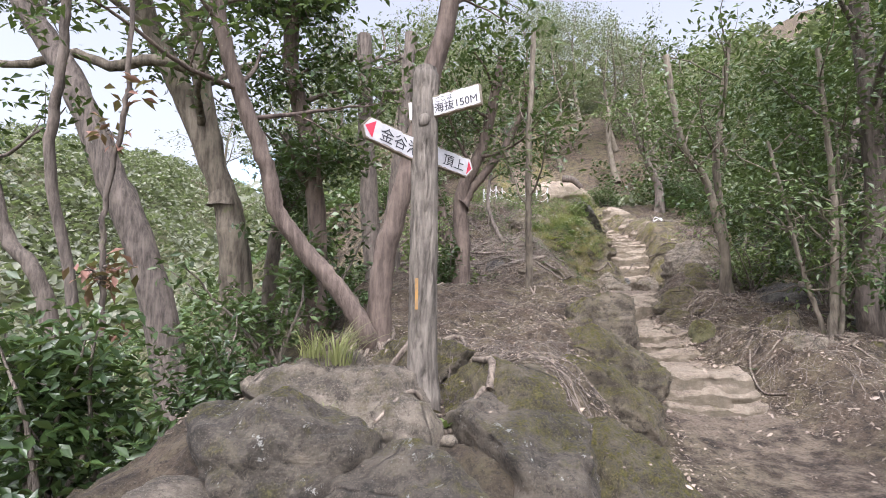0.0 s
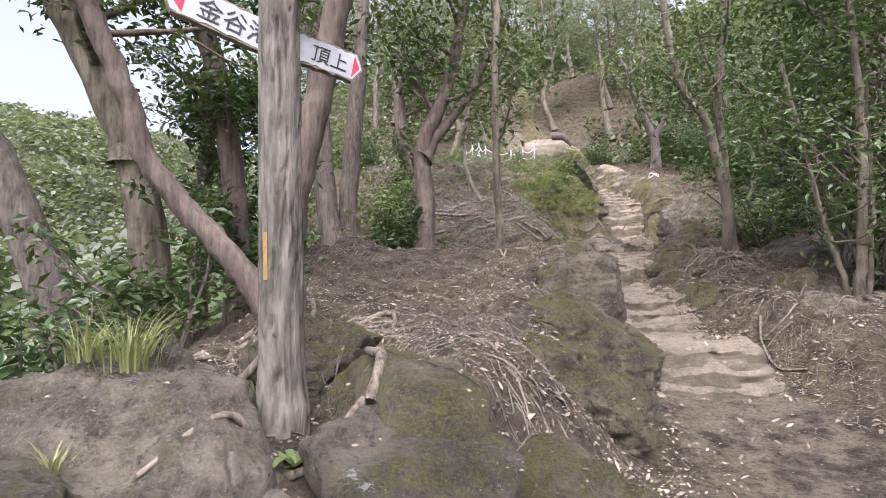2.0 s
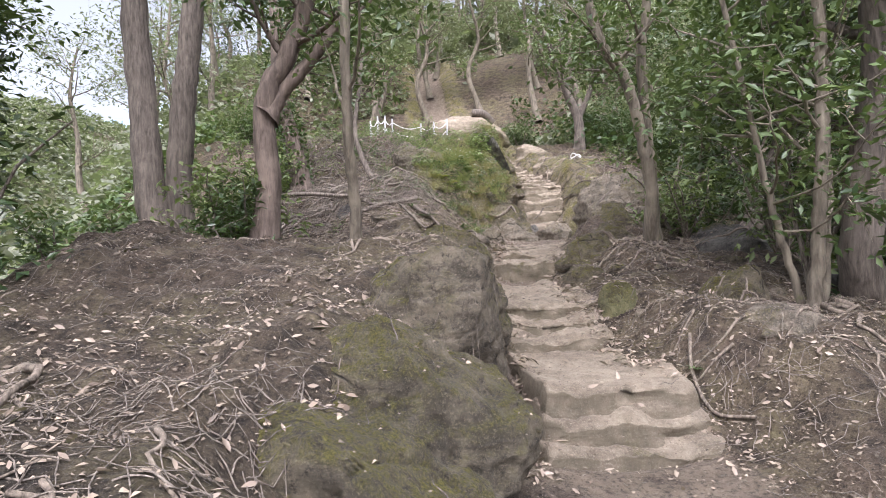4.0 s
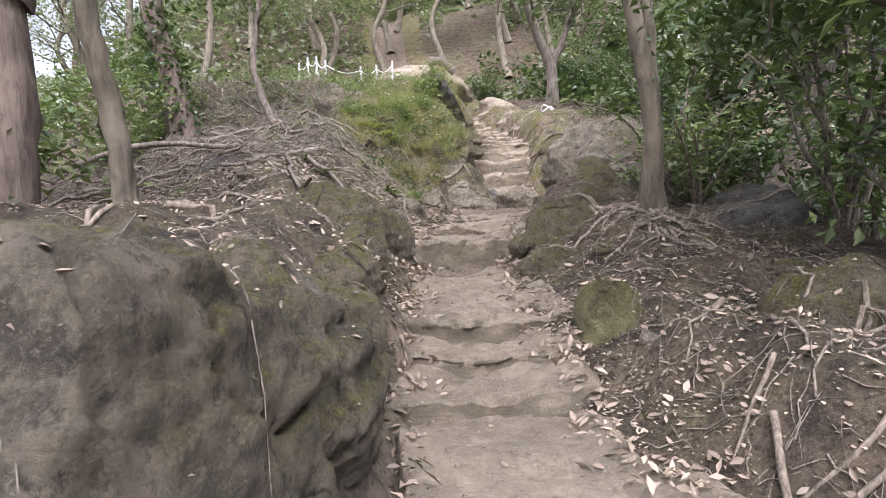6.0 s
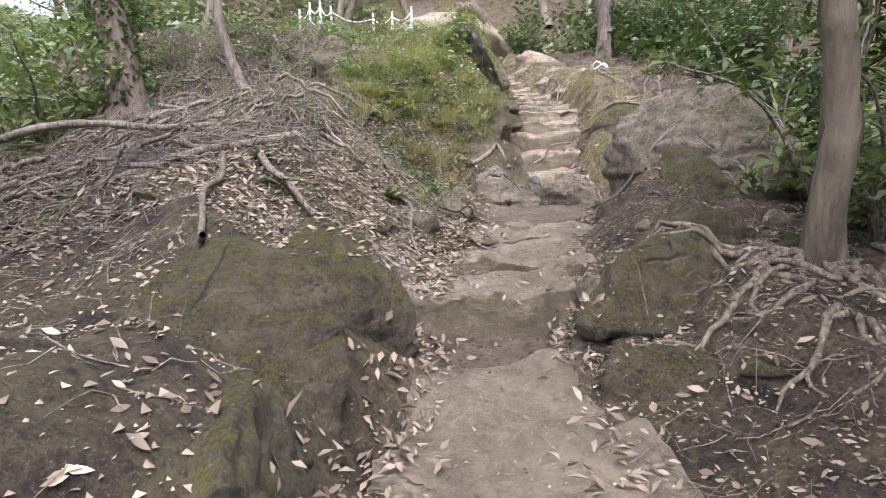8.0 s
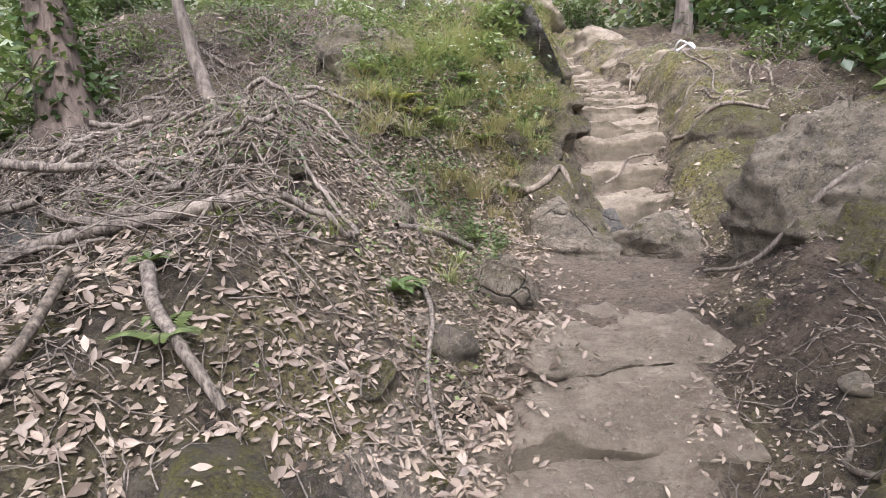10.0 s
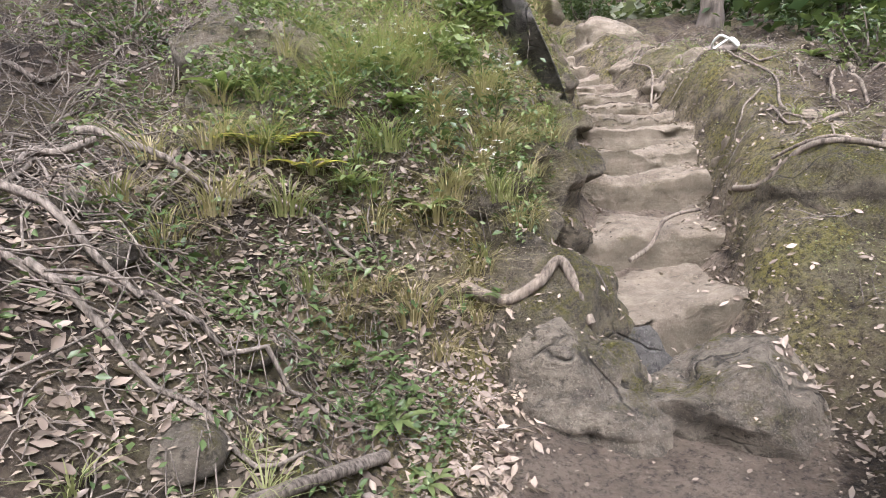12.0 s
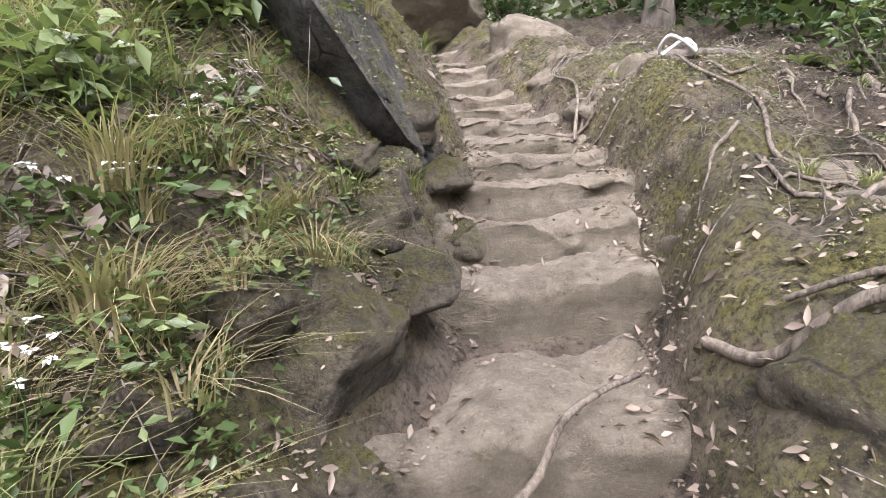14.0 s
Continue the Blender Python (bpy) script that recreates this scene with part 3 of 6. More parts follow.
def rock(label, x, y, z, size, turn, mat, seed, name="rock", lumps=0.25, cuts=5, tilt=(0, 0), subdiv=4, group="", slices=(), beds=1.0, bore=None, faces=()):
    """bore: a point and a direction in the rock's own axes, the line of a round hole worn into it; faces: points and normals of plane faces in the world."""
    v, f = rock_shape(seed, subdiv, lumps, cuts, size, slices, beds)
    m = pose(x, y, z, tilt[0], tilt[1], turn)
    for at, nor in faces:
        inv = np.array(m.inverted())
        p = inv[:3, :3] @ np.array(at) + inv[:3, 3]
        d = inv[:3, :3] @ (np.array(nor) / np.linalg.norm(nor))
        v = v - 0.9 * np.maximum((v - p) @ d, 0)[:, None] * d
    if bore:
        inv = np.array(m.inverted())
        p = inv[:3, :3] @ np.array(bore[0]) + inv[:3, 3]
        d = inv[:3, :3] @ (np.array(bore[1]) / np.linalg.norm(bore[1]))
        rel = v - p
        along = rel @ d
        far = np.linalg.norm(rel - along[:, None] * d, axis=1)
        hit = (far < 0.05) & (along < along[far < 0.05].min() + 0.12)
        v = v + np.where(hit, 0.1 * smooth((0.04 - far) / 0.018), 0)[:, None] * d
    ob = piece(name, mesh_from("rock", v, f, mat), at=m)
    ROCKS.append(ob)
    return tagged(ob, label, "rock", group)


def heap_up(objects):
    """A function that gives the height of whatever lies uppermost at x, y: soil, step or rock."""
    vs, fs, k = [], [], 0
    for ob in objects:
        me = ob.data
        v = np.empty(3 * len(me.vertices), np.float32)
        me.vertices.foreach_get("co", v)
        m = np.array(ob.matrix_basis)
        if ob.parent:
            m = np.array(ob.parent.matrix_basis) @ m
        vs.append(v.reshape(-1, 3) @ m[:3, :3].T + m[:3, 3])
        fs += [[i + k for i in p.vertices] for p in me.polygons]
        k += len(me.vertices)
    return BVHTree.FromPolygons(np.vstack(vs).tolist(), fs)


def top(x, y):
    """Height of the uppermost surface at x, y."""
    x, y = np.broadcast_arrays(np.asarray(x, float), np.asarray(y, float))
    g0 = ground(x, y)
    out = np.array(g0, float).reshape(-1)
    down = Vector((0, 0, -1))
    for i, (a, b) in enumerate(zip(x.reshape(-1), y.reshape(-1))):
        if -2.2 < a < 6.2 and 1.0 < b < 20:
            hit = HEAP.ray_cast(Vector((a, b, out[i] + 1.6)), down)[0]
            if hit is not None and hit.z > out[i]:
                out[i] = hit.z
    return out.reshape(x.shape)


def on_top(x, y, lift=0.0):
    return Vector((x, y, float(top(x, y)) + lift))


def ground_run(rng, x, y, angle, length, r0, r1, mat, name, label, wander=0.35, sides=7, lift=0.3, category="root", steps=None, group=""):
    """A root or stick that creeps over the ground."""
    steps = steps or max(8, int(length / 0.06))
    pts = []
    a = angle
    for i in range(steps):
        t = i / (steps - 1)
        r = r0 + (r1 - r0) * t
        pts.append((x, y, float(top(x, y)) + r * lift + min(0.02, 1.2 * r) * math.sin(9 * t + r0 * 100)))
        a += rng.normal(0, wander) * 0.6 + (rng.normal(0, 0.7) if rng.uniform() < 0.12 else 0)
        a += 0.1 * (angle - a)
        x += math.cos(a) * length / steps
        y += math.sin(a) * length / steps
    p = np.array(pts)
    clear = np.abs(p[:, 0] - TRAIL_X(p[:, 1])) > TRAIL_W(p[:, 1]) + 0.12
    stop = steps if clear.all() or not clear[:5].all() else max(5, int(np.argmin(clear)))
    p = p[:stop]
    base = p[0].copy()
    v, f = tube(p - base, np.linspace(r0, r1, stop), sides, 0.1, rng)
    ob = piece(name, mesh_from(name, v, f, mat), at=pose(*base))
    return tagged(ob, label, category, group)


def tuft(x, y, height, blades, mat, seed, label, lean=0.6, name="grass_tuft", width=0.006, lift=0.0, group="grass tufts on the bank"):
    rng = np.random.default_rng(seed)
    vs, fs, k = [], [], 0
    for _ in range(blades):
        a = rng.uniform(0, 2 * np.pi)
        h = height * rng.uniform(0.5, 1.1)
        out = h * lean * rng.uniform(0.2, 1.6)
        r0 = rng.uniform(0, 0.4 * height)
        s = np.array([-math.sin(a), math.cos(a), 0]) * width
        rr_ = rng.uniform(0.4, 1.3)
        for i in range(5):
            t = i / 4
            c = np.array([math.cos(a) * (r0 + out * t * t), math.sin(a) * (r0 + out * t * t), h * (t - 0.5 * lean * rr_ * t**2.2)])
            wv = s * (1 - t) + s * 0.1
            vs += [c - wv, c + wv]
        for i in range(4):
            q = k + 2 * i
            fs.append((q, q + 1, q + 3, q + 2))
        k += 10
    ob = piece(name, mesh_from("blades", np.array(vs), np.array(fs), mat), at=pose(*on_top(x, y, min(lift, 0.0))))
    return tagged(ob, label, "grass", group)


def rosette(x, y, size, count, mat, seed, label, name="herb", upright=0.6, wide=0.3):
    """A low plant with leaves that spread from one point."""
    rng = np.random.default_rng(seed)
    ob = root_empty(name, on_top(x, y, 0.01))
    tagged(ob, label, "plant")
    for i in range(count):
        a = 2.4 * i + rng.uniform(-0.3, 0.3)
        L = size * rng.uniform(0.6, 1.1)
        e = upright * rng.uniform(0.4, 1.3)
        d = np.array([math.cos(a), math.sin(a), 0])
        s = np.array([-math.sin(a), math.cos(a), 0])
        vs, fs = [], []
        for j in range(6):
            t = j / 5
            c = d * L * t + np.array([0, 0, L * e * (t - 0.75 * t * t)])
            w = L * wide * math.sin(math.pi * min(0.96, 0.08 + 0.9 * t)) * 0.5
            vs += [c - s * w + np.array([0, 0, w * 0.4]), c, c + s * w + np.array([0, 0, w * 0.4])]
        for j in range(5):
            q = 3 * j
            fs += [(q, q + 1, q + 4, q + 3), (q + 1, q + 2, q + 5, q + 4)]
        piece("leaf", mesh_from("leaf", np.array(vs), np.array(fs), mat), ob)
    return ob


def step_stone(y, z, x0, x1, depth, drop, seed, bow=0.05, mat=None, skew=0.0, climb=0.02):
    """One worn step: riser, rounded lip and a tread that dips in the middle."""
    rng = np.random.default_rng(seed)
    nu, nv = 72, 44
    u = np.linspace(0, 1, nu)
    side = 2 * u - 1
    off = seed * 3.7
    lip = 0.05 * fbm(u * 3 + off, u * 0 + off, 3) * 2 + bow * (side**2 - 0.4) * -1 + skew * side
    vs = []
    prof = [(-0.05, -drop - 0.1), (-0.035, -drop), (-0.02, -drop * 0.8), (-0.012, -drop * 0.6), (-0.012, -drop * 0.42), (-0.012, -0.062), (0.0, -0.035), (0.022, -0.014), (0.05, -0.003), (0.085, 0.0)]
    prof += [(0.085 + (depth - 0.085) * t, climb * t) for t in np.linspace(0, 1, nv - len(prof) + 1)[1:]]
    for dy, dz in prof:
        yy = y + lip + dy
        xx = x0 + (x1 - x0) * u
        dip = -0.035 * (1 - side**2) * (dz > -0.05) + 0.03 * np.abs(side) ** 3
        n1 = 0.075 * fbm(xx * 3.1 + off, yy * 3.1 + 5 * dz, 5, seed) + 0.012 * fbm(xx * 26 + off, yy * 26 + 26 * dz, 2, seed + 2)
        edge = 0.075 * fbm(xx * 5 + off, np.full(nu, dz * 7.0), 5, seed + 4) * (dz > -drop)
        skirt = 0.3 * smooth((np.abs(side) - 0.9) / 0.1)
        vs.append(np.stack([xx, yy + edge, z + dz + dip + n1 - skirt], 1))
    v = np.array(vs).reshape(-1, 3)
    i = np.arange(len(prof) - 1)[:, None] * nu
    j = np.arange(nu - 1)[None]
    f = np.stack([i + j, i + j + 1, i + nu + j + 1, i + nu + j], -1).reshape(-1, 4)
    c = np.array([(x0 + x1) / 2, y, z])
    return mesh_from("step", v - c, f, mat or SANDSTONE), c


# ---- ground ----
def axis(fine_a, fine_b, step, far):
    """Coordinates that are close together between fine_a and fine_b and spread out to far."""
    mid = np.arange(fine_a, fine_b, step)
    out, d, v = [], step, 0.0
    while v < far:
        d *= 1.12
        v += d
        out.append(v)
    out = np.array(out)
    return np.concatenate([(fine_a - out)[::-1], mid, mid[-1] + out])


gx, gy = axis(-2.2, 6.4, 0.035, 420), axis(-0.6, 18.6, 0.035, 420)
GX, GY = np.meshgrid(gx, gy)
GZ = ground(GX, GY)
gi = np.arange(len(gy) - 1)[:, None] * len(gx)
gj = np.arange(len(gx) - 1)[None]
gf = np.stack([gi + gj, gi + gj + 1, gi + len(gx) + gj + 1, gi + len(gx) + gj], -1).reshape(-1, 4)
gm = mesh_from("ground", np.stack([GX, GY, GZ], -1).reshape(-1, 3), gf, SOIL)
worn = 1 - smooth((np.abs(GX - TRAIL_X(GY)) - TRAIL_W(GY) + 0.15) / 0.3)
worn = worn * (0.45 + 0.55 * smooth((GY - 4.0) / 2.0))
gm.attributes.new("tread", "FLOAT", "POINT").data.foreach_set("value", worn.astype(np.float32).ravel())
rim = np.abs(GX - TRAIL_X(GY)) - TRAIL_W(GY)
mossy = smooth((rim + 0.05) / 0.15) * smooth((0.95 - rim) / 0.4) * np.maximum(smooth((GY - 11.4) / 0.6), 0.8 * smooth((GY - 8.0) / 0.5) * (GX < TRAIL_X(GY)))
gm.attributes.new("moss", "FLOAT", "POINT").data.foreach_set("value", mossy.astype(np.float32).ravel())
away = smooth((-GX - 3) / 6) * smooth((140 - GY) / 60)
gm.attributes.new("green", "FLOAT", "POINT").data.foreach_set("value", away.astype(np.float32).ravel())
tagged(piece("ground", gm), "brown forest soil with a worn sandstone trail", "ground", kind="structure")

# ---- steps cut into the trail: lip y, lip z, left x, right x, depth, drop ----
STEPS = [
    (5.26, 0.50, 1.98, 2.95, 0.3, 0.16), (5.40, 0.64, 2.02, 2.9, 0.25, 0.16), (5.52, 0.78, 2.05, 2.86, 1.15, 0.17),
    (6.62, 0.90, 1.93, 2.84, 0.4, 0.16), (6.94, 1.00, 1.95, 2.88, 0.4, 0.14), (7.24, 1.12, 1.98, 2.98, 1.25, 0.16),
    (8.88, 1.47, 2.25, 3.08, 0.55, 0.19), (9.34, 1.57, 2.4, 3.3, 0.5, 0.16), (9.80, 1.65, 2.58, 3.5, 0.7, 0.14),
    (12.12, 2.10, 3.2, 4.2, 0.8, 0.36), (12.82, 2.38, 3.42, 4.46, 0.7, 0.24), (13.62, 2.68, 3.68, 4.62, 0.5, 0.28), (13.98, 2.86, 3.76, 4.7, 0.4, 0.17),
    (14.28, 3.04, 3.84, 4.84, 0.4, 0.17), (14.6, 3.17, 3.9, 4.86, 0.5, 0.14), (15.0, 3.3, 3.95, 4.85, 0.55, 0.14), (15.45, 3.43, 3.95, 4.75, 0.6, 0.14),
]
UPPER = [(16.0, 3.57, 3.9, 4.65, 0.5, 0.15), (16.35, 3.71, 3.82, 4.55, 0.45, 0.15), (16.7, 3.87, 3.74, 4.45, 0.45, 0.16), (17.05, 4.03, 3.68, 4.4, 0.6, 0.16), (17.6, 4.2, 3.6, 4.3, 0.6, 0.17), (18.15, 4.38, 3.5, 4.25, 0.8, 0.18)]
stairs = root_empty("stone_stairs", (2.4, 5.2, 0.4))
tagged(stairs, "worn sandstone steps climbing the forest trail", "stairs")
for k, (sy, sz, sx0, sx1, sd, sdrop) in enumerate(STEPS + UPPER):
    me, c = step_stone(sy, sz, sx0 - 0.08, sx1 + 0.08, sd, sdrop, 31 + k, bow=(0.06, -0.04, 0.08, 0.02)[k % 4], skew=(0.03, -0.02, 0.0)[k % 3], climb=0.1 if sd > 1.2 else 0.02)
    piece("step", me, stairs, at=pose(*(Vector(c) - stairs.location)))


# ---- rocks of the outcrop round the signpost ----
rock("grey rock spotted with pale lichen at the outcrop's end", -0.72, 2.02, 0.75, (0.50, 0.35, 0.35), -25, LICHEN_ROCK, 3, cuts=7, subdiv=5)
rock("grey rock split from its neighbour by a dark crack", -0.95, 1.72, 0.57, (0.40, 0.33, 0.31), 10, ROCK, 4, cuts=7, subdiv=5)
rock("brown sandstone rock below a grass tuft", -0.5, 2.45, 0.79, (0.42, 0.35, 0.35), 30, ROCK, 5, cuts=7, subdiv=5)
rock("brown weathered rock beside the signpost foot", -0.8, 2.75, 0.90, (0.40, 0.35, 0.31), 60, ROCK, 6, subdiv=5)
rock("small pale rock against the signpost foot", -0.36, 2.78, 0.98, (0.085, 0.07, 0.07), 0, LICHEN_ROCK, 7, subdiv=3)
rock("dark rock with moss bands and white lichen", 0.3, 2.5, 0.65, (0.59, 0.35, 0.42), -58, LICHEN_ROCK, 8, lumps=0.15, cuts=6, subdiv=5)
rock("rounded rock with yellow moss on its top", 0.16, 2.92, 0.89, (0.50, 0.28, 0.24), -50, MOSSY, 9, lumps=0.15, subdiv=5)
rock("large low rock at the outcrop's foot", -0.22, 1.85, 0.49, (0.73, 0.40, 0.45), -30, LICHEN_ROCK, 10, lumps=0.15, cuts=6, subdiv=5)
rock("mossy slab that slopes down to the trail", 0.78, 2.75, 0.35, (0.54, 0.35, 0.50), -62, MOSSY, 11, lumps=0.16, cuts=6, subdiv=5)
rock("flat pale rock at the drop's edge", -1.35, 1.75, 0.42, (0.59, 0.42, 0.24), 40, SANDSTONE, 12, subdiv=5)
rock("mossy rock beside the root fork", -0.22, 3.4, 1.05, (0.38, 0.26, 0.20), -30, MOSSY, 13, subdiv=5)
for k, (x, y, r) in enumerate([(-0.36, 2.28, 0.09), (-0.2, 2.42, 0.08), (-0.3, 2.15, 0.07), (-0.14, 2.2, 0.06), (-0.42, 2.12, 0.07), (-0.08, 2.38, 0.05)]):
    rock("broken brown stone lying between larger rocks", x, y, float(ground(x, y)) + 0.3 * r, (r, 0.8 * r, 0.7 * r), 50 * k, ROCK, 20 + k, subdiv=2, group="broken stones of the outcrop", name="stone")

# ---- the mossy outcrop left of the steps ----
rock("broad mossy rock sloping to the trail", 1.0, 4.55, 0.62, (0.85, 0.50, 0.59), -35, MOSSY, 30, lumps=0.14, cuts=6, subdiv=6)
rock("mossy rock shoulder with a dark cavity above", 1.22, 4.95, 0.79, (0.65, 0.47, 0.50), -55, MOSSY, 31, lumps=0.16, cuts=6, subdiv=6)
rock("bare weathered rock hump above the steps", 1.4, 5.55, 0.97, (0.73, 0.50, 0.61), -75, BARE, 32, lumps=0.14, cuts=6, subdiv=6)
rock("rock hump with thin moss beside the steps", 1.52, 6.4, 1.09, (0.71, 0.42, 0.59), -80, BARE, 33, lumps=0.14, cuts=6, subdiv=6, bore=((1.471, 6.241, 1.328), (-0.38, 0.9, -0.24)))
rock("mossy rock side beside the flat step", 1.72, 7.3, 1.15, (0.71, 0.35, 0.54), -80, MOSSY, 34, lumps=0.15, cuts=6, subdiv=6)
rock("mossy rock above the flat step", 1.66, 8.05, 1.27, (0.73, 0.40, 0.57), -72, MOSSY, 35, lumps=0.15, cuts=6, subdiv=6)
rock("mossy rock beneath the fallen branch", 1.72, 8.70, 1.42, (0.59, 0.42, 0.42), -50, MOSSY, 36, lumps=0.16, subdiv=5)
rock("low rock beside the small slabs", 2.08, 9.30, 1.46, (0.35, 0.47, 0.22), 0, ROCK, 37, subdiv=5)
rock("low rock set in the leafy bank", 2.25, 9.95, 1.64, (0.24, 0.33, 0.18), 10, ROCK, 38)
rock("grey stone among dry twigs", 0.62, 9.75, 2.09, (0.22, 0.18, 0.17), 20, DARK_ROCK, 39)
rock("upright mossy stone beside the landing", 2.62, 10.55, 1.76, (0.14, 0.22, 0.22), 20, ROCK, 56)

rng = random.Random(91)
for k in range(26):
    x, y = rng.uniform(0.6, 2.35), rng.uniform(8.7, 11.4)
    r = rng.uniform(0.05, 0.13)
    rock("small brown stone bedded in the leafy bank", x, y, float(ground(x, y)) - 0.1 * r, (1.2 * r, r, 0.7 * r), rng.uniform(0, 180), (ROCK, BARE, MOSSY)[k % 3], 700 + k, subdiv=3, cuts=6, group="stones of the leafy bank", name="stone")
for k in range(22):
    x, y = rng.uniform(3.0, 4.4), rng.uniform(5.4, 9.4)
    r = rng.uniform(0.04, 0.11)
    if abs(x - float(TRAIL_X(y))) < float(TRAIL_W(y)) + 0.1:
        continue
    rock("small brown stone bedded in the rooted bank", x, y, float(ground(x, y)) - 0.1 * r, (1.2 * r, r, 0.7 * r), rng.uniform(0, 180), (ROCK, MOSSY)[k % 2], 740 + k, subdiv=3, cuts=6, group="stones of the rooted bank", name="stone")
for k in range(20):
    y = rng.uniform(12.0, 14.3)
    x = float(TRAIL_X(y)) - float(TRAIL_W(y)) - rng.uniform(0.05, 0.4)
    r = rng.uniform(0.07, 0.18)
    rock("mossy lump of rock below the grassy bank", x, y, float(ground(x, y)) - 0.5 * r, (1.1 * r, 1.6 * r, r), rng.uniform(0, 180), (MOSSY, BARE)[k % 2], 810 + k, subdiv=4, cuts=5, group="rock lumps of the grassy bank", name="stone")

# ---- rocks right of the steps ----
rock("small round boulder covered in bright moss", 3.07, 7.02, 1.04, (0.17, 0.165, 0.25), 0, FULL_MOSS, 40, lumps=0.1, cuts=0, subdiv=5, beds=0.2)
rock("big weathered boulder above the trail", 4.62, 10.4, 2.02, (0.72, 0.86, 0.80), 20, ROCK, 41, lumps=0.12, cuts=3, subdiv=6, slices=[((-0.75, -0.35, 0.6), 0.5)], beds=2.0)
rock("lower half of the big boulder, mossy", 4.34, 10.00, 1.74, (0.57, 0.68, 0.46), 30, MOSSY, 42, lumps=0.15, cuts=5, subdiv=6, beds=1.6)
rock("mossy rock between steps and bare roots", 3.5, 8.6, 1.42, (0.55, 0.35, 0.31), 35, MOSSY, 43, lumps=0.14, subdiv=5)
rock("rounded rock under the bare roots", 3.72, 8.95, 1.59, (0.46, 0.33, 0.29), 30, MOSSY, 44, subdiv=5)
rock("small block of stone beside the lowest slab", 3.16, 8.8, 1.40, (0.12, 0.11, 0.14), 30, ROCK, 45, subdiv=3, cuts=8)
rock("mossy rock at the edge of the flat step", 3.12, 8.05, 1.22, (0.19, 0.24, 0.20), 20, MOSSY, 46)
rock("low mossy rock among the roots", 3.4, 8.0, 1.24, (0.18, 0.20, 0.17), 60, MOSSY, 47)
rock("rock with a mossy crown at the bank's edge", 3.75, 6.45, 1.04, (0.33, 0.29, 0.31), 0, MOSSY, 48)
rock("grey pointed rock on the bank's edge", 3.58, 5.7, 0.86, (0.37, 0.29, 0.33), 40, ROCK, 49, subdiv=5)
rock("dark rock in the hollow behind the tree", 4.95, 8.4, 0.99, (0.66, 0.77, 0.88), 10, DARK_ROCK, 50, subdiv=5)
rock("dark overhung rock in the hollow", 5.3, 7.4, 0.54, (0.77, 0.66, 0.77), 70, DARK_ROCK, 51, subdiv=5)
rock("small mossy boulder beside the landing", 3.72, 10.0, 1.66, (0.19, 0.24, 0.22), 10, MOSSY, 52)
rock("brown lump of rock in the trail", 3.26, 11.68, 1.8, (0.36, 0.34, 0.36), 10, ROCK, 53, cuts=7, lumps=0.12, subdiv=5)
rock("brown rounded rock in the trail", 3.87, 11.64, 1.8, (0.44, 0.4, 0.36), -20, ROCK, 54, cuts=7, lumps=0.12, subdiv=5)
rock("dark small rock wedged under the big slab", 3.57, 11.95, 1.84, (0.20, 0.17, 0.22), 0, DARK_ROCK, 55, subdiv=3)

# ---- rocks of the upper bank ----
rock("mossy bedrock bank below the flowers", 2.96, 12.35, 2.07, (0.55, 0.68, 0.55), 25, MOSSY, 60, lumps=0.15, cuts=5, subdiv=5)
rock("mossy rock ledge beside the upper steps", 3.19, 13.00, 2.49, (0.42, 0.55, 0.46), 20, MOSSY, 61, lumps=0.15, subdiv=5)
rock("dark slanting rock slab beside the upper steps", 3.3, 14.75, 3.5, (0.75, 1.5, 0.85), -12, DARK_ROCK, 62, lumps=0.12, cuts=3, subdiv=6, faces=[((3.57, 14.0, 3.44), (0.87, -0.2, 0.42))])
rock("dark rock wall beside the upper steps", 3.12, 15.20, 3.34, (0.44, 0.77, 0.68), 5, DARK_ROCK, 63, lumps=0.15, tilt=(0, 15), subdiv=5)
rock("crumbling rock face in the grassy bank", 1.75, 12.5, 2.89, (0.46, 0.35, 0.44), 20, ROCK, 64, lumps=0.3, cuts=9, subdiv=5)
rock("crumbling rock in the upper bank", 1.55, 13.0, 3.29, (0.55, 0.40, 0.46), -10, ROCK, 65, lumps=0.3, cuts=9, subdiv=5)
rock("rounded sandstone shoulder beside the steps", 5.3, 13.45, 2.7, (0.46, 0.77, 0.40), 20, SANDSTONE, 66, lumps=0.18, subdiv=5)
rock("mossy bank rock beside the lower steps", 4.78, 12.55, 2.44, (0.35, 0.55, 0.40), 15, MOSSY, 67, lumps=0.2, subdiv=5)
rock("sandstone ledge with a sharp edge", 5.35, 14.5, 3.14, (0.40, 0.61, 0.37), 10, SANDSTONE, 68, subdiv=5)
rock("rounded sandstone hump beside the upper steps", 5.2, 15.5, 3.44, (0.40, 0.66, 0.37), -5, SANDSTONE, 69, subdiv=5)
rock("sandstone hump near the top of the steps", 5.05, 16.6, 3.79, (0.44, 0.77, 0.44), 0, SANDSTONE, 70, subdiv=5)
rock("pale sandstone hump at the top of the steps", 4.95, 17.7, 4.14, (0.55, 0.77, 0.44), 0, SANDSTONE, 71, subdiv=5)
rock("small dark stone with a mossy cap", 4.95, 12.1, 2.56, (0.17, 0.14, 0.15), 0, MOSSY, 72, subdiv=3)
rock("pale rock mound with bare roots above the steps", 3.2, 19.6, 4.94, (1.54, 1.10, 0.99), 0, SANDSTONE, 73, subdiv=5)
rock("pale rock behind the upper bank", 2.2, 16.2, 4.04, (0.99, 0.77, 0.55), 30, DARK_ROCK, 74, subdiv=5)


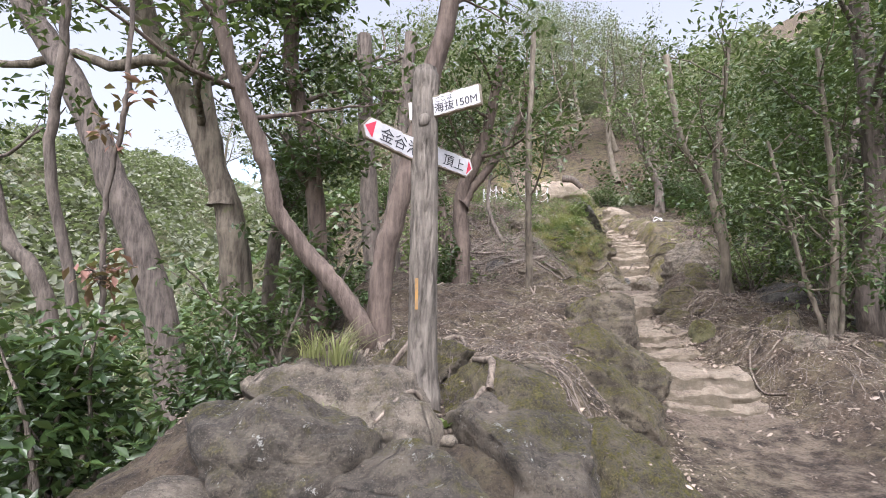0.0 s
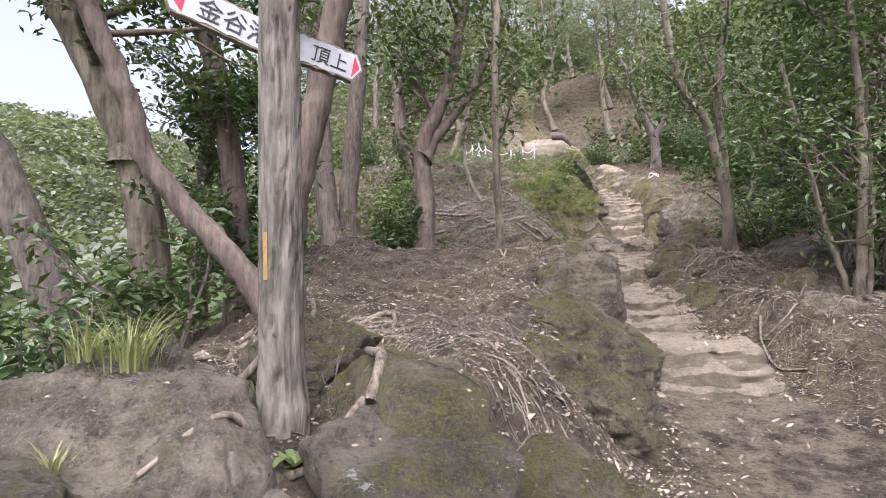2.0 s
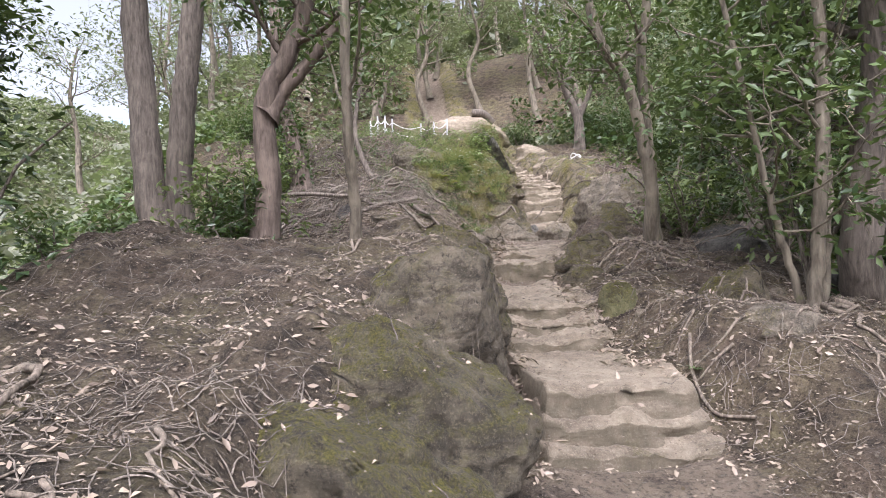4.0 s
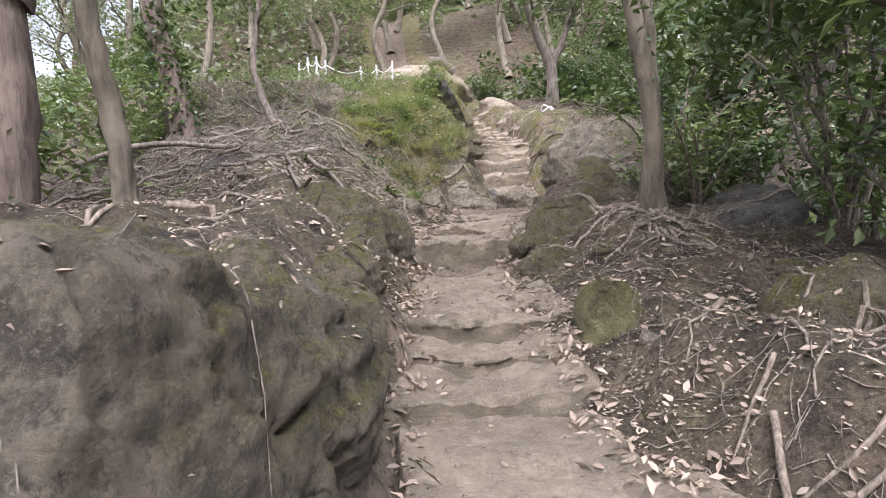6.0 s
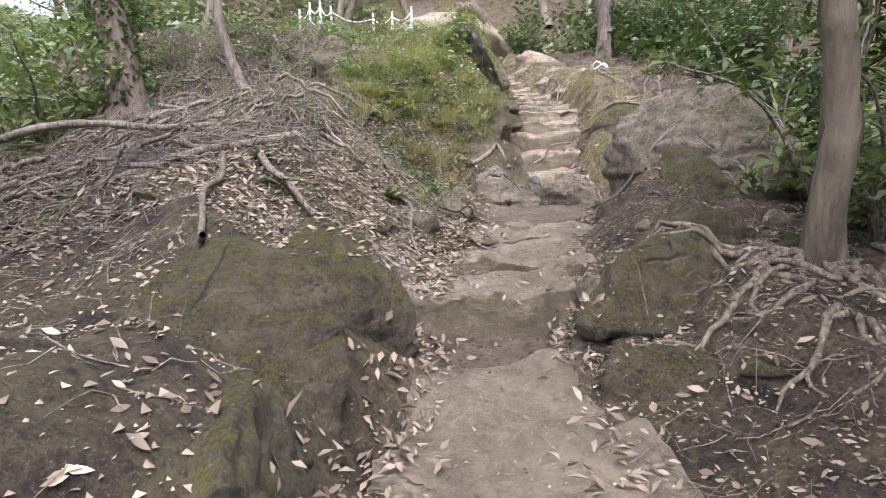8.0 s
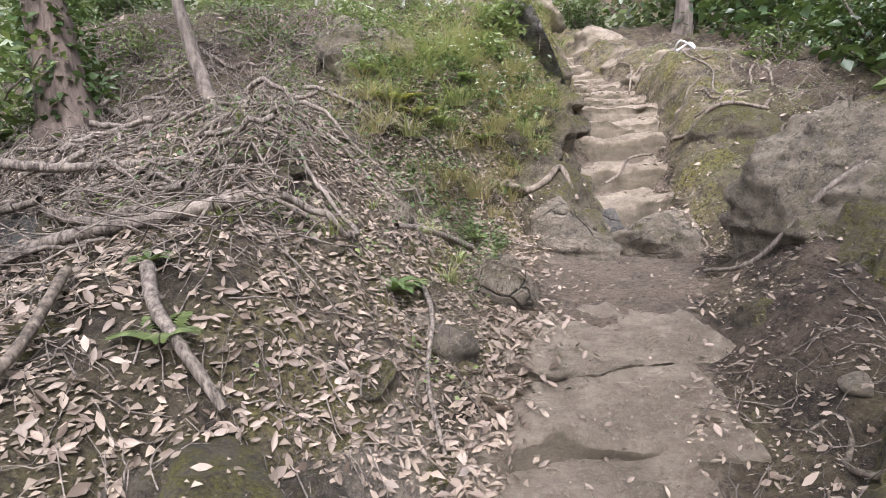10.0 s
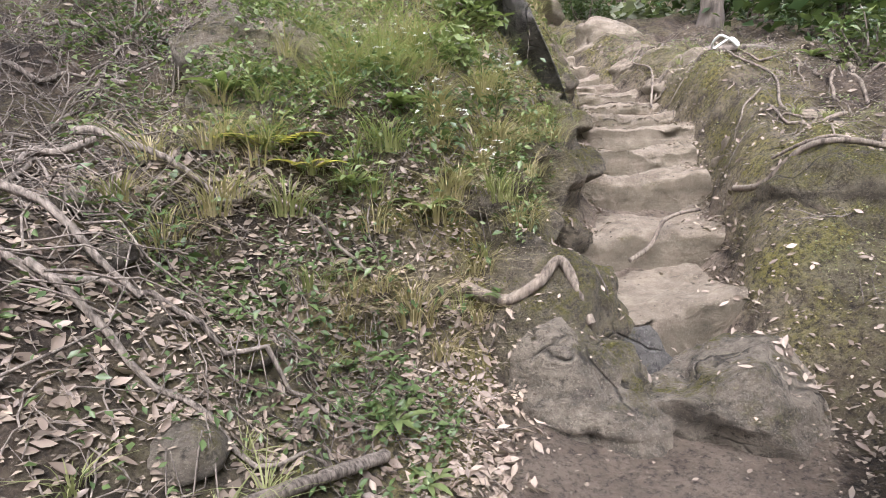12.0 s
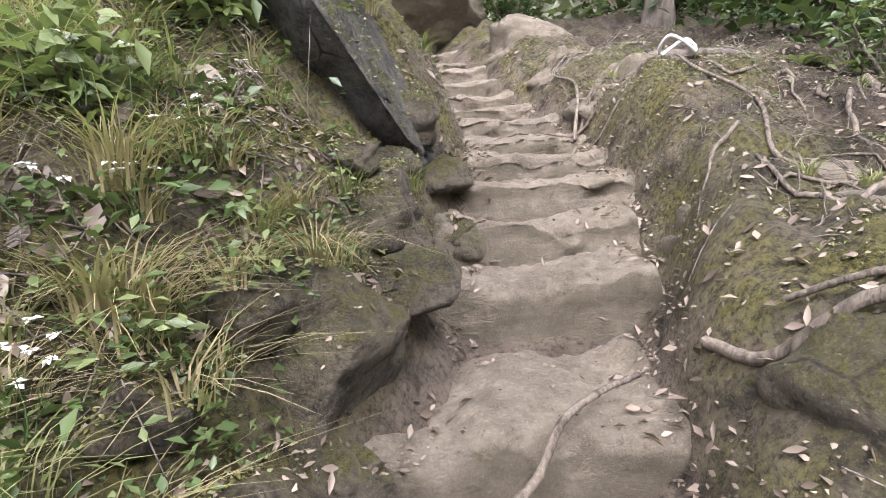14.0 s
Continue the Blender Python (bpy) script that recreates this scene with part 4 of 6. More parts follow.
HEAP = heap_up(ROCKS + [ob for ob in stairs.children])


# ---- trees beside the trail ----
def ends(points):
    """The points with a foot that is sunk a little into the ground."""
    x, y, _ = points[0]
    return [tuple(at_ground(x, y, -0.12))] + points[1:]


tree("leaning tree with deeply ridged brown bark", [(ends([(-3.04, 5.97, -0.2), (-3.46, 5.76, 1.76), (-3.92, 5.64, 2.89), (-4.36, 5.52, 3.93), (-4.87, 5.42, 4.73), (-5.6, 5.3, 6.2)]), 0.19, 0.1)], BARK_RIDGED, LEAF_DARK, 1, 7, 2600, 0.1, 0.5, 0.72, 1.8)
tree("bent grey tree standing in the shrubs", [(ends([(-3.55, 4.9, 0.4), (-3.76, 4.83, 0.99), (-3.94, 4.75, 1.71), (-4.23, 4.7, 2.12), (-4.6, 4.61, 3.6)]), 0.09, 0.05)], BARK, LEAF_DARK, 2, 4, 500, 0.1, 0.4, 0.8, 1.0)
tree("slender grey sapling among evergreen shrubs", [(ends([(-2.9, 4.05, 0.6), (-2.99, 4.02, 1.24), (-3.2, 3.89, 2.45), (-3.13, 3.83, 3.1), (-3.08, 3.77, 3.75), (-3.05, 3.71, 4.6)]), 0.045, 0.03)], BARK, LEAF_MID, 3, 3, 300, 0.1, 0.35, 0.7, 0.9, name="sapling")
tree("tall pale mossy tree forking above head height", [
    (ends([(-2.62, 6.56, 0.15), (-2.7, 6.44, 1.28), (-2.79, 6.34, 2.22), (-2.91, 6.28, 2.77), (-3.36, 6.16, 3.86), (-3.78, 6.06, 4.74), (-4.2, 5.97, 5.9)]), 0.21, 0.1),
    ([(-2.9, 6.28, 2.6), (-3.0, 6.25, 3.1), (-3.23, 6.11, 4.4), (-3.37, 6.04, 5.08), (-3.5, 5.97, 6.2)], 0.13, 0.07)],
    BARK_PALE, LEAF_DARK, 4, 8, 5200, 0.1, 0.5, 0.6, 1.8, extra=[([(-3.05, 5.95, 4.1), (-3.48, 5.72, 4.19), (-4.0, 5.71, 4.1), (-4.45, 5.68, 4.24), (-4.89, 5.68, 4.14), (-5.28, 5.67, 4.11), (-6.2, 5.6, 4.3)], 0.075)])
tree("dark leafy tree behind the pale tree", [(ends([(-2.71, 7.3, 0.5), (-2.57, 7.1, 1.84), (-2.47, 7.0, 2.5), (-2.35, 6.9, 3.2), (-2.35, 6.9, 3.7)]), 0.1, 0.06)], BARK, LEAF_DARK, 5, 9, 1900, 0.08, 0.35, 0.15, 0.55)
tree("two-stemmed red-brown tree with a sharply bent stem", [
    (ends([(-0.75, 4.6, 1.14), (-0.71, 4.51, 1.62), (-0.64, 4.47, 2.01), (-0.48, 4.42, 2.59), (-0.28, 4.35, 3.4), (-0.12, 4.29, 4.03), (0.1, 4.2, 5.2)]), 0.1, 0.075),
    ([(-0.78, 4.55, 1.05), (-0.82, 4.42, 1.2), (-0.99, 4.36, 1.5), (-1.29, 4.32, 1.85), (-1.54, 4.27, 2.19), (-1.64, 4.23, 2.58), (-1.83, 4.17, 3.09), (-2.0, 4.11, 3.65), (-2.2, 4.0, 4.8)], 0.085, 0.055)],
    BARK_RED, LEAF_MID, 6, 6, 2600, 0.1, 0.45, 0.72, 1.4, 1.7)
tree("upright red-brown tree wrapped in leafy shoots", [(ends([(-1.61, 5.87, 1.1), (-1.61, 5.77, 2.29), (-1.72, 5.67, 3.28), (-1.91, 5.59, 4.02), (-1.88, 5.51, 4.76), (-1.8, 5.45, 6)]), 0.11, 0.07)], BARK_RED, LEAF_DARK, 7, 16, 6000, 0.085, 0.3, 0.22, 0.7)
tree("dark leaning tree forking above the bank", [
    (ends([(-0.08, 7.75, 1.61), (0.0, 7.8, 2.2), (-0.04, 7.85, 3.01), (0.16, 7.9, 3.49), (0.33, 7.97, 3.97), (0.6, 7.95, 5.2)]), 0.12, 0.07),
    ([(-0.03, 7.85, 2.9), (0.12, 7.9, 3.15), (0.4, 7.95, 3.5), (0.65, 7.94, 3.86), (1.1, 7.9, 4.8)], 0.075, 0.045)], BARK_RED, LEAF_DARK, 9, 5, 2200, 0.1, 0.45, 0.6, 1.2, 1.9)
tree("pair of tall grey-brown trunks", [(ends([(-1.3, 8.6, 1.44), (-1.47, 8.7, 2.31), (-1.57, 8.76, 3.4), (-1.64, 8.76, 4.3), (-1.7, 8.75, 6)]), 0.17, 0.12), (ends([(-1.1, 8.75, 1.43), (-1.18, 8.75, 2.31), (-1.1, 8.72, 3.39), (-1.0, 8.7, 4.29), (-0.9, 8.68, 6)]), 0.15, 0.1)], BARK, LEAF_MID, 10, 4, 1500, 0.1, 0.5, 0.75, 1.4)
tree("slender pale sapling on the bank", [(ends([(0.87, 7.09, 1.74), (0.86, 7.0, 2.0), (0.84, 6.85, 2.5), (0.83, 6.76, 3.3), (0.9, 6.7, 5)]), 0.05, 0.034)], BARK_PALE, LEAF_MID, 11, 4, 500, 0.09, 0.35, 0.6, 1.0, 2.2, name="sapling")
tree("thin curved sapling in the dry twigs", [(ends([(0.9, 11.2, 2.71), (0.68, 11.4, 3.12), (0.55, 11.5, 3.58), (0.6, 11.6, 4.2), (0.75, 11.6, 5.4)]), 0.05, 0.025)], BARK, LEAF_MID, 12, 3, 250, 0.08, 0.3, 0.7, 0.8, 1.5, name="sapling")
tree("ivy-clad tree on the valley slope", [(ends([(-0.35, 11.6, 2.6), (-0.45, 11.7, 3.3), (-0.65, 11.8, 4.0), (-0.75, 11.9, 4.7), (-0.8, 12, 6)]), 0.16, 0.1)], BARK_RED, LEAF_DARK, 13, 5, 1500, 0.1, 0.45, 0.6, 1.3, 1.5, ivy=1500)
tree("twisted tree on bare spreading roots", [
    (ends([(4.05, 8.45, 1.7), (3.99, 8.3, 2.31), (3.84, 8.25, 2.97), (3.73, 8.25, 3.4), (3.5, 8.27, 3.76), (3.36, 8.28, 4.19), (3.2, 8.28, 5.4)]), 0.068, 0.045),
    (ends([(4.15, 8.5, 1.7), (4.04, 8.4, 2.69), (3.95, 8.35, 3.61), (4.02, 8.32, 4.22), (4.2, 8.31, 5.6)]), 0.06, 0.045)], BARK_PALE, LEAF_MID, 14, 6, 1500, 0.1, 0.45, 0.5, 1.3, 1.8)
tree("slim tree with several stems at the bank's edge", [
    (ends([(4.0, 6.0, 0.93), (4.07, 6.02, 1.45), (4.1, 6.03, 1.9), (4.13, 6.02, 2.38), (4.12, 6.01, 2.9), (4.05, 6.0, 4.4)]), 0.05, 0.03),
    (ends([(4.05, 6.1, 0.97), (3.97, 6.15, 1.37), (3.85, 6.16, 1.8), (3.75, 6.2, 2.4), (3.6, 6.3, 3.4)]), 0.03, 0.018),
    (ends([(4.15, 6.1, 0.9), (4.3, 6.2, 1.6), (4.4, 6.3, 2.4), (4.4, 6.3, 3.6)]), 0.03, 0.018)], BARK_PALE, LEAF_MID, 15, 9, 3600, 0.085, 0.42, 0.4, 0.9, 1.4)
tree("big rough trunk at the edge of the hollow", [(ends([(4.9, 6.5, 0.5), (4.72, 6.4, 1.48), (4.78, 6.25, 2.84), (4.7, 6.15, 4.01), (4.5, 6.0, 5.4)]), 0.15, 0.1)], BARK, LEAF_DARK, 16, 14, 9000, 0.09, 0.5, 0.42, 2.1)
tree("dark trunk leaning away in the hollow", [(ends([(5.87, 9.52, 1.0), (6.08, 9.54, 2.0), (6.37, 9.54, 2.75), (6.71, 9.54, 3.5), (7.1, 9.54, 5)]), 0.14, 0.08)], BARK, LEAF_DARK, 17, 8, 4200, 0.1, 0.5, 0.3, 1.3)
tree("upright dark trunk behind the rooted tree", [(ends([(5.6, 10.4, 1.7), (5.8, 10.4, 2.7), (6.0, 10.43, 3.57), (6.2, 10.46, 5)]), 0.08, 0.05)], BARK, LEAF_MID, 18, 8, 3000, 0.1, 0.5, 0.4, 1.2)
tree("crooked tree near the top of the steps", [(ends([(6.3, 17.3, 4.3), (6.3, 17.3, 5.2), (6.0, 17.3, 6.0), (5.7, 17.2, 6.7), (5.3, 17.2, 7.8)]), 0.14, 0.08), ([(6.3, 17.3, 5.3), (6.7, 17.3, 6.2), (6.9, 17.3, 7.4)], 0.08, 0.05)], BARK, LEAF_MID, 19, 6, 2400, 0.11, 0.55, 0.5, 1.6)
tree("young withered climber hung with brown leaves", [(ends([(-2.25, 3.4, 0.6), (-2.32, 3.33, 1.31), (-2.32, 3.3, 1.64), (-2.32, 3.26, 2.0), (-2.21, 3.21, 2.58), (-2.16, 3.17, 3.01), (-2.16, 3.1, 3.9)]), 0.02, 0.015)], BARK, LEAF_RED, 20, 7, 110, 0.1, 0.12, 0.15, 0.12, 1.0, name="sapling")


# ---- the wood further off: a few kinds, each repeated ----
def wood_tree(seed, height, leaf, bark, lean):
    rng = np.random.default_rng(seed)
    p = [(0, 0, -0.2)]
    for k in range(1, 5):
        p.append((lean[0] * k / 4 + rng.normal(0, 0.18), lean[1] * k / 4 + rng.normal(0, 0.18), height * k / 4))
    return tree("evergreen tree of the surrounding wood", [(p, 0.018 * height + 0.02, 0.03)], bark, leaf, seed, 14, 1700, 0.14, 0.55, 0.35, 0.3 * height)


# Kinds 1 and 2 take the leaf colour paled for haze.
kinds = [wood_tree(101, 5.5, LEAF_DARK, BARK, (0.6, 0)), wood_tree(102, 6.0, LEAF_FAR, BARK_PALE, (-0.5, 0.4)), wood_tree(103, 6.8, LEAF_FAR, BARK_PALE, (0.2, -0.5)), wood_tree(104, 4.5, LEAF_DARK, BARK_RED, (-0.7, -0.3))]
for k, ob in enumerate(kinds):
    tagged(ob, group="trees of the surrounding wood")
rng = random.Random(5)
spots = []
for k in range(120):
    side = k % 5
    if side in (0, 1):
        x, y = rng.uniform(6.6, 22), rng.uniform(3, 34)
    elif side in (2, 3):
        x, y = rng.uniform(-10, 18), rng.uniform(22, 48)
    else:
        x, y = rng.uniform(-9, 9), rng.uniform(20, 32)
    if x > 0 and y > 8 and x < 7 + 0.05 * (y - 8) and y < 20:
        continue
    if abs(x - 3.4) < 1.6 and y < 24:
        continue
    if any((x - a) ** 2 + (y - b) ** 2 < 2.0 for a, b in spots):
        continue
    spots.append((x, y))
for k, (x, y) in enumerate(spots):
    # Dark-leaved kinds 0 and 3 put the near wood's shade into leaf colour.
    src = kinds[rng.choice((0, 3, 0, 1)) if y < 22 else rng.choice((1, 2))]
    m = pose(*at_ground(x, y), 0, 0, rng.uniform(0, 360))
    if k < 4:
        kinds[k].matrix_basis = m
    else:
        copy_thing(src, m)

# ---- far woods: leaf masses over the hillsides ----
def far_wood(name, label, xr, yr, count, size, leaf, seed, tall=3.0, keep=None):
    g = np.random.default_rng(seed)
    x, y = g.uniform(*xr, count), g.uniform(*yr, count)
    dens = fbm(x * 0.13, y * 0.13, 3, seed)
    ok = dens > -0.22
    if keep:
        ok &= keep(x, y)
    x, y, dens = x[ok], y[ok], dens[ok]
    top = tall * (0.7 + 1.2 * fbm(x * 0.35, y * 0.35, 3, seed + 3)) * np.clip((dens + 0.2) * 3, 0.2, 1)
    z = ground(x, y) + top * np.abs(g.uniform(0, 1, len(x))) ** 0.45
    v, f = leaf_cloud(np.stack([x, y, z], 1), size, g, 0.7, 0.4)
    tagged(piece(name, mesh_from(name, v, f, leaf, False)), label, "woods", kind="stuff")


# LEAF_FAR carries painted haze over the hillsides.
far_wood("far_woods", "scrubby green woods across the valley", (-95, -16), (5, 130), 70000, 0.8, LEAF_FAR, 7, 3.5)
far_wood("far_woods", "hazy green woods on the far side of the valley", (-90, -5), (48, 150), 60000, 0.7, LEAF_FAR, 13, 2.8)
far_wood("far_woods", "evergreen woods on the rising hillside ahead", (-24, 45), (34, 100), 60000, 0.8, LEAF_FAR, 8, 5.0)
# Darker leaves on this slope: its shade is put into the colour.
far_wood("far_woods", "evergreen woods on the slope to the side", (14, 60), (-20, 60), 30000, 0.7, LEAF_DARK, 9, 6.0)
far_wood("undergrowth", "green undergrowth on the slope below the outcrop", (-16, -3.2), (-4, 26), 26000, 0.2, LEAF_MID, 10, 0.9)
# Shade under the wood is painted in with the dark leaf colour.
far_wood("undergrowth", "shaded undergrowth in the wood", (6.2, 15), (-2, 26), 14000, 0.17, LEAF_DARK, 11, 0.8)
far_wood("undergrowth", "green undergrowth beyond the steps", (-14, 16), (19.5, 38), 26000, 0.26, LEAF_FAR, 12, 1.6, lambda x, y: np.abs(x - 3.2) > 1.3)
# Mountain ridge whose haze is only its painted blue.
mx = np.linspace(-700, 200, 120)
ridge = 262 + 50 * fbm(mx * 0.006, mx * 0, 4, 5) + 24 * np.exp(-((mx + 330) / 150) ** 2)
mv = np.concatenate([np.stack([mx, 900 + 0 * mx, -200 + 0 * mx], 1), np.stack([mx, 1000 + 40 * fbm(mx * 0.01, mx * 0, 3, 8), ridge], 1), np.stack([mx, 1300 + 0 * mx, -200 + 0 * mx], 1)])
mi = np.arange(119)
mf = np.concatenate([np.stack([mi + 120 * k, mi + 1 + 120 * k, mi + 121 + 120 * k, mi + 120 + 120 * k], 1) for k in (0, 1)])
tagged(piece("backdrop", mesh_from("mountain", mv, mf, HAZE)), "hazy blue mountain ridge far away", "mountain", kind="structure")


# ---- shrubs ----
for k, (x, y, r, h, leaf, n, label) in enumerate([
    (-2.1, 2.6, 0.8, 1.1, LEAF_DARK, 2600, "glossy dark evergreen shrub below the outcrop"), (-2.9, 3.4, 1.0, 1.5, LEAF_DARK, 3200, "glossy dark evergreen shrub below the outcrop"),
    (-1.9, 3.9, 0.6, 0.9, LEAF_DARK, 1500, "glossy dark evergreen shrub below the outcrop"), (-4.2, 3.6, 1.0, 1.3, LEAF_DARK, 2400, "glossy dark evergreen shrub below the outcrop"),
    (-3.4, 7.2, 0.9, 1.0, LEAF_MID, 1500, "pale green shrub on the valley slope"), (-2.2, 8.6, 0.8, 1.0, LEAF_MID, 1500, "pale green shrub on the valley slope"),
    (-0.55, 8.2, 0.45, 1.1, LEAF_LIGHT, 1300, "yellow-green shrub beside the leaning tree"), (-0.3, 7.9, 0.4, 0.9, LEAF_DARK, 1300, "dark leafy shrub beside the leaning tree"), (-1.8, 5.2, 0.5, 1.4, LEAF_MID, 1500, "leafy shoots round the bent tree"),
    (-1.5, 5.95, 0.35, 1.5, LEAF_DARK, 1500, "leafy shoots behind the bent tree"), (-1.0, 11.2, 0.6, 1.2, LEAF_LIGHT, 1500, "yellow-green shrub round the ivy-clad tree"), (-0.6, 12.2, 0.6, 0.9, LEAF_MID, 1300, "green shrub behind the twig heap"),
    (4.75, 5.4, 0.5, 1.1, LEAF_DARK, 1700, "dark glossy shrub at the hollow's edge"), (5.3, 6.6, 0.8, 1.6, LEAF_DARK, 2600, "dark glossy shrub in the hollow"), (4.95, 8.9, 0.4, 0.8, LEAF_DARK, 900, "dark shrub behind the bare roots"),
    (4.6, 8.7, 0.35, 1.0, LEAF_LIGHT, 500, "bright young shrub beside the rooted tree"), (5.9, 8.4, 0.8, 1.5, LEAF_MID, 2200, "leafy shrub in the shaded hollow"), (4.75, 9.3, 0.45, 1.3, LEAF_LIGHT, 420, "sparse bright young shrub behind the rooted tree"), (5.2, 7.9, 0.6, 1.8, LEAF_LIGHT, 520, "tall sparse young shrub in the hollow"), (4.7, 6.9, 0.5, 1.6, LEAF_LIGHT, 320, "sparse yellow-green shoots at the hollow's edge"), (6.4, 11.5, 0.8, 1.2, LEAF_DARK, 2200, "dark shrub behind the big boulder"),
    (6.9, 13.6, 0.8, 1.3, LEAF_DARK, 2400, "dark shrub at the wood's edge"), (7.0, 15.8, 0.9, 1.5, LEAF_DARK, 2600, "dark shrub at the wood's edge"), (6.9, 18.2, 0.9, 1.3, LEAF_DARK, 2200, "dark shrub at the wood's edge"), (6.2, 14.3, 0.25, 0.5, LEAF_LIGHT, 260, "small bright shrub at the wood's edge"),
    (2.9, 13.45, 0.25, 0.42, LEAF_LIGHT, 700, "light green leafy bush on the grassy bank"), (2.75, 12.95, 0.2, 0.3, LEAF_LIGHT, 420, "light green leafy bush on the grassy bank"), (1.9, 19.0, 0.6, 0.9, LEAF_LIGHT, 1200, "bright shrub above the pale mound"),
    (5.2, 19.6, 0.7, 1.0, LEAF_MID, 1300, "green shrub above the steps"), (0.4, 17.5, 0.8, 0.7, LEAF_LIGHT, 1100, "yellow-green shrub behind the rope fence"), (-2.2, 15.5, 1.0, 1.3, LEAF_MID, 2000, "green shrub on the far side of the mound"),
]):
    shrub(label, x, y, r, h, leaf, 200 + k, n, 0.075 if h < 1 else 0.09)

# ---- ground cover and grass on the left bank ----
def cover(name, label, count, xr, yr, size, mat, seed, high, keep, wide=0.5):
    g = np.random.default_rng(seed)
    x, y = g.uniform(*xr, count), g.uniform(*yr, count)
    ok = (fbm(x * 2.2, y * 2.2, 3, seed) > keep) & (np.abs(x - TRAIL_X(y)) > TRAIL_W(y) + 0.1)
    x, y = x[ok], y[ok]
    z = top(x, y) + g.uniform(0.0, high, len(x))
    v, f = leaf_cloud(np.stack([x, y, z], 1), size, g, wide, 0.6)
    tagged(piece(name, mesh_from(name, v, f, mat, False)), label, "plants", kind="stuff")


cover("ground_cover", "small dark leaves creeping over the bank", 9000, (0.8, 3.5), (10.2, 14), 0.03, LEAF_MID, 41, 0.14, 0.0)
cover("ground_cover", "light green weeds on the grassy bank", 5500, (1.4, 3.45), (11.6, 14.2), 0.035, LEAF_LIGHT, 42, 0.2, 0.05)
cover("ground_cover", "tiny green weeds among dry leaves", 4000, (0.4, 2.6), (8.8, 11.5), 0.03, LEAF_LIGHT, 43, 0.06, 0.18)
cover("ground_cover", "dark weeds at the foot of the bank", 5000, (1.5, 3.2), (11.2, 12.6), 0.032, LEAF_MID, 44, 0.12, 0.05)
cover("ground_cover", "weeds on the mossy bank", 3000, (4.7, 6.3), (11.8, 17), 0.03, LEAF_LIGHT, 45, 0.05, 0.2)

cover("ground_cover", "green weeds between dry branches on the mound", 9000, (-1.2, 2.6), (12.0, 16.5), 0.045, LEAF_LIGHT, 46, 0.22, 0.02)
cover("ground_cover", "yellow-green moss and weeds above the steps", 6000, (3.0, 4.0), (12.2, 15.5), 0.018, BLADE, 47, 0.03, -0.1)
cover("ground_cover", "yellow-green moss on the bank beside the steps", 7000, (4.4, 5.4), (11.8, 16), 0.016, BLADE, 48, 0.02, 0.0)
for k, (x, y) in enumerate([(0.6, 13.4), (1.3, 14.0), (0.0, 14.2), (1.9, 14.5), (1.0, 14.9), (-0.6, 13.2)]):
    shrub("low leafy shrub on top of the mound", x, y, 0.4, 0.45, LEAF_LIGHT if k % 2 else LEAF_MID, 260 + k, 420, 0.05, 6, group="low shrubs on the mound")
g = random.Random(8)
for k in range(46):
    x, y = g.uniform(1.7, 3.2), g.uniform(11.7, 13.8)
    if abs(x - float(TRAIL_X(y))) < float(TRAIL_W(y)) + 0.2:
        continue
    dry = k % 3 == 0
    tuft(x, y, g.uniform(0.14, 0.32), 46, BLADE_DRY if dry else BLADE, 300 + k, "dry straw-coloured grass tuft on the bank" if dry else "long green grass tuft on the bank", 0.9, width=0.0035)
for k, (x, y, h, n, m) in enumerate([(2.35, 12.75, 0.55, 130, BLADE), (2.2, 12.55, 0.4, 90, BLADE), (2.7, 12.1, 0.3, 110, BLADE_DRY), (2.95, 12.55, 0.28, 110, BLADE_DRY), (2.55, 11.75, 0.28, 90, BLADE_DRY), (2.05, 11.75, 0.28, 70, BLADE)]):
    tuft(x, y, h, n, m, 380 + k, "thick arching tuft of yellow-green grass" if m is BLADE else "drooping tuft of dry grass", 1.0, width=0.004)
for k, (x, y, h, n) in enumerate([(-0.68, 2.72, 0.3, 90), (-0.78, 2.66, 0.2, 50), (-0.4, 3.15, 0.16, 60), (0.22, 3.3, 0.14, 90), (0.12, 3.22, 0.12, 70), (-0.62, 2.3, 0.12, 30)]):
    tuft(x, y, h, n, BLADE, 400 + k, "green grass tuft between the outcrop rocks", 0.8, width=0.0035, lift=0.12, group="grass tufts on the outcrop")
for k in range(34):
    y = g.uniform(12.0, 14.6)
    x = float(TRAIL_X(y)) - float(TRAIL_W(y)) - g.uniform(0.12, 0.6)
    dry = k % 2 == 0
    tuft(x, y, g.uniform(0.1, 0.22), 40, BLADE_DRY if dry else BLADE, 340 + k, "dry grass tuft hanging over the steps" if dry else "green grass tuft above the steps", 1.1, width=0.003)
for k in range(16):
    x, y = g.uniform(4.9, 6.2), g.uniform(11.8, 16.5)
    tuft(x, y, g.uniform(0.08, 0.16), 40, BLADE, 420 + k, "short grass tuft on the mossy bank", 1.0, width=0.003)
for k in range(16):
    x, y = g.uniform(0.9, 2.4), g.uniform(9.6, 11.6)
    tuft(x, y, g.uniform(0.08, 0.18), 30, BLADE, 440 + k, "thin green grass tuft among dry leaves", 1.0, width=0.003)

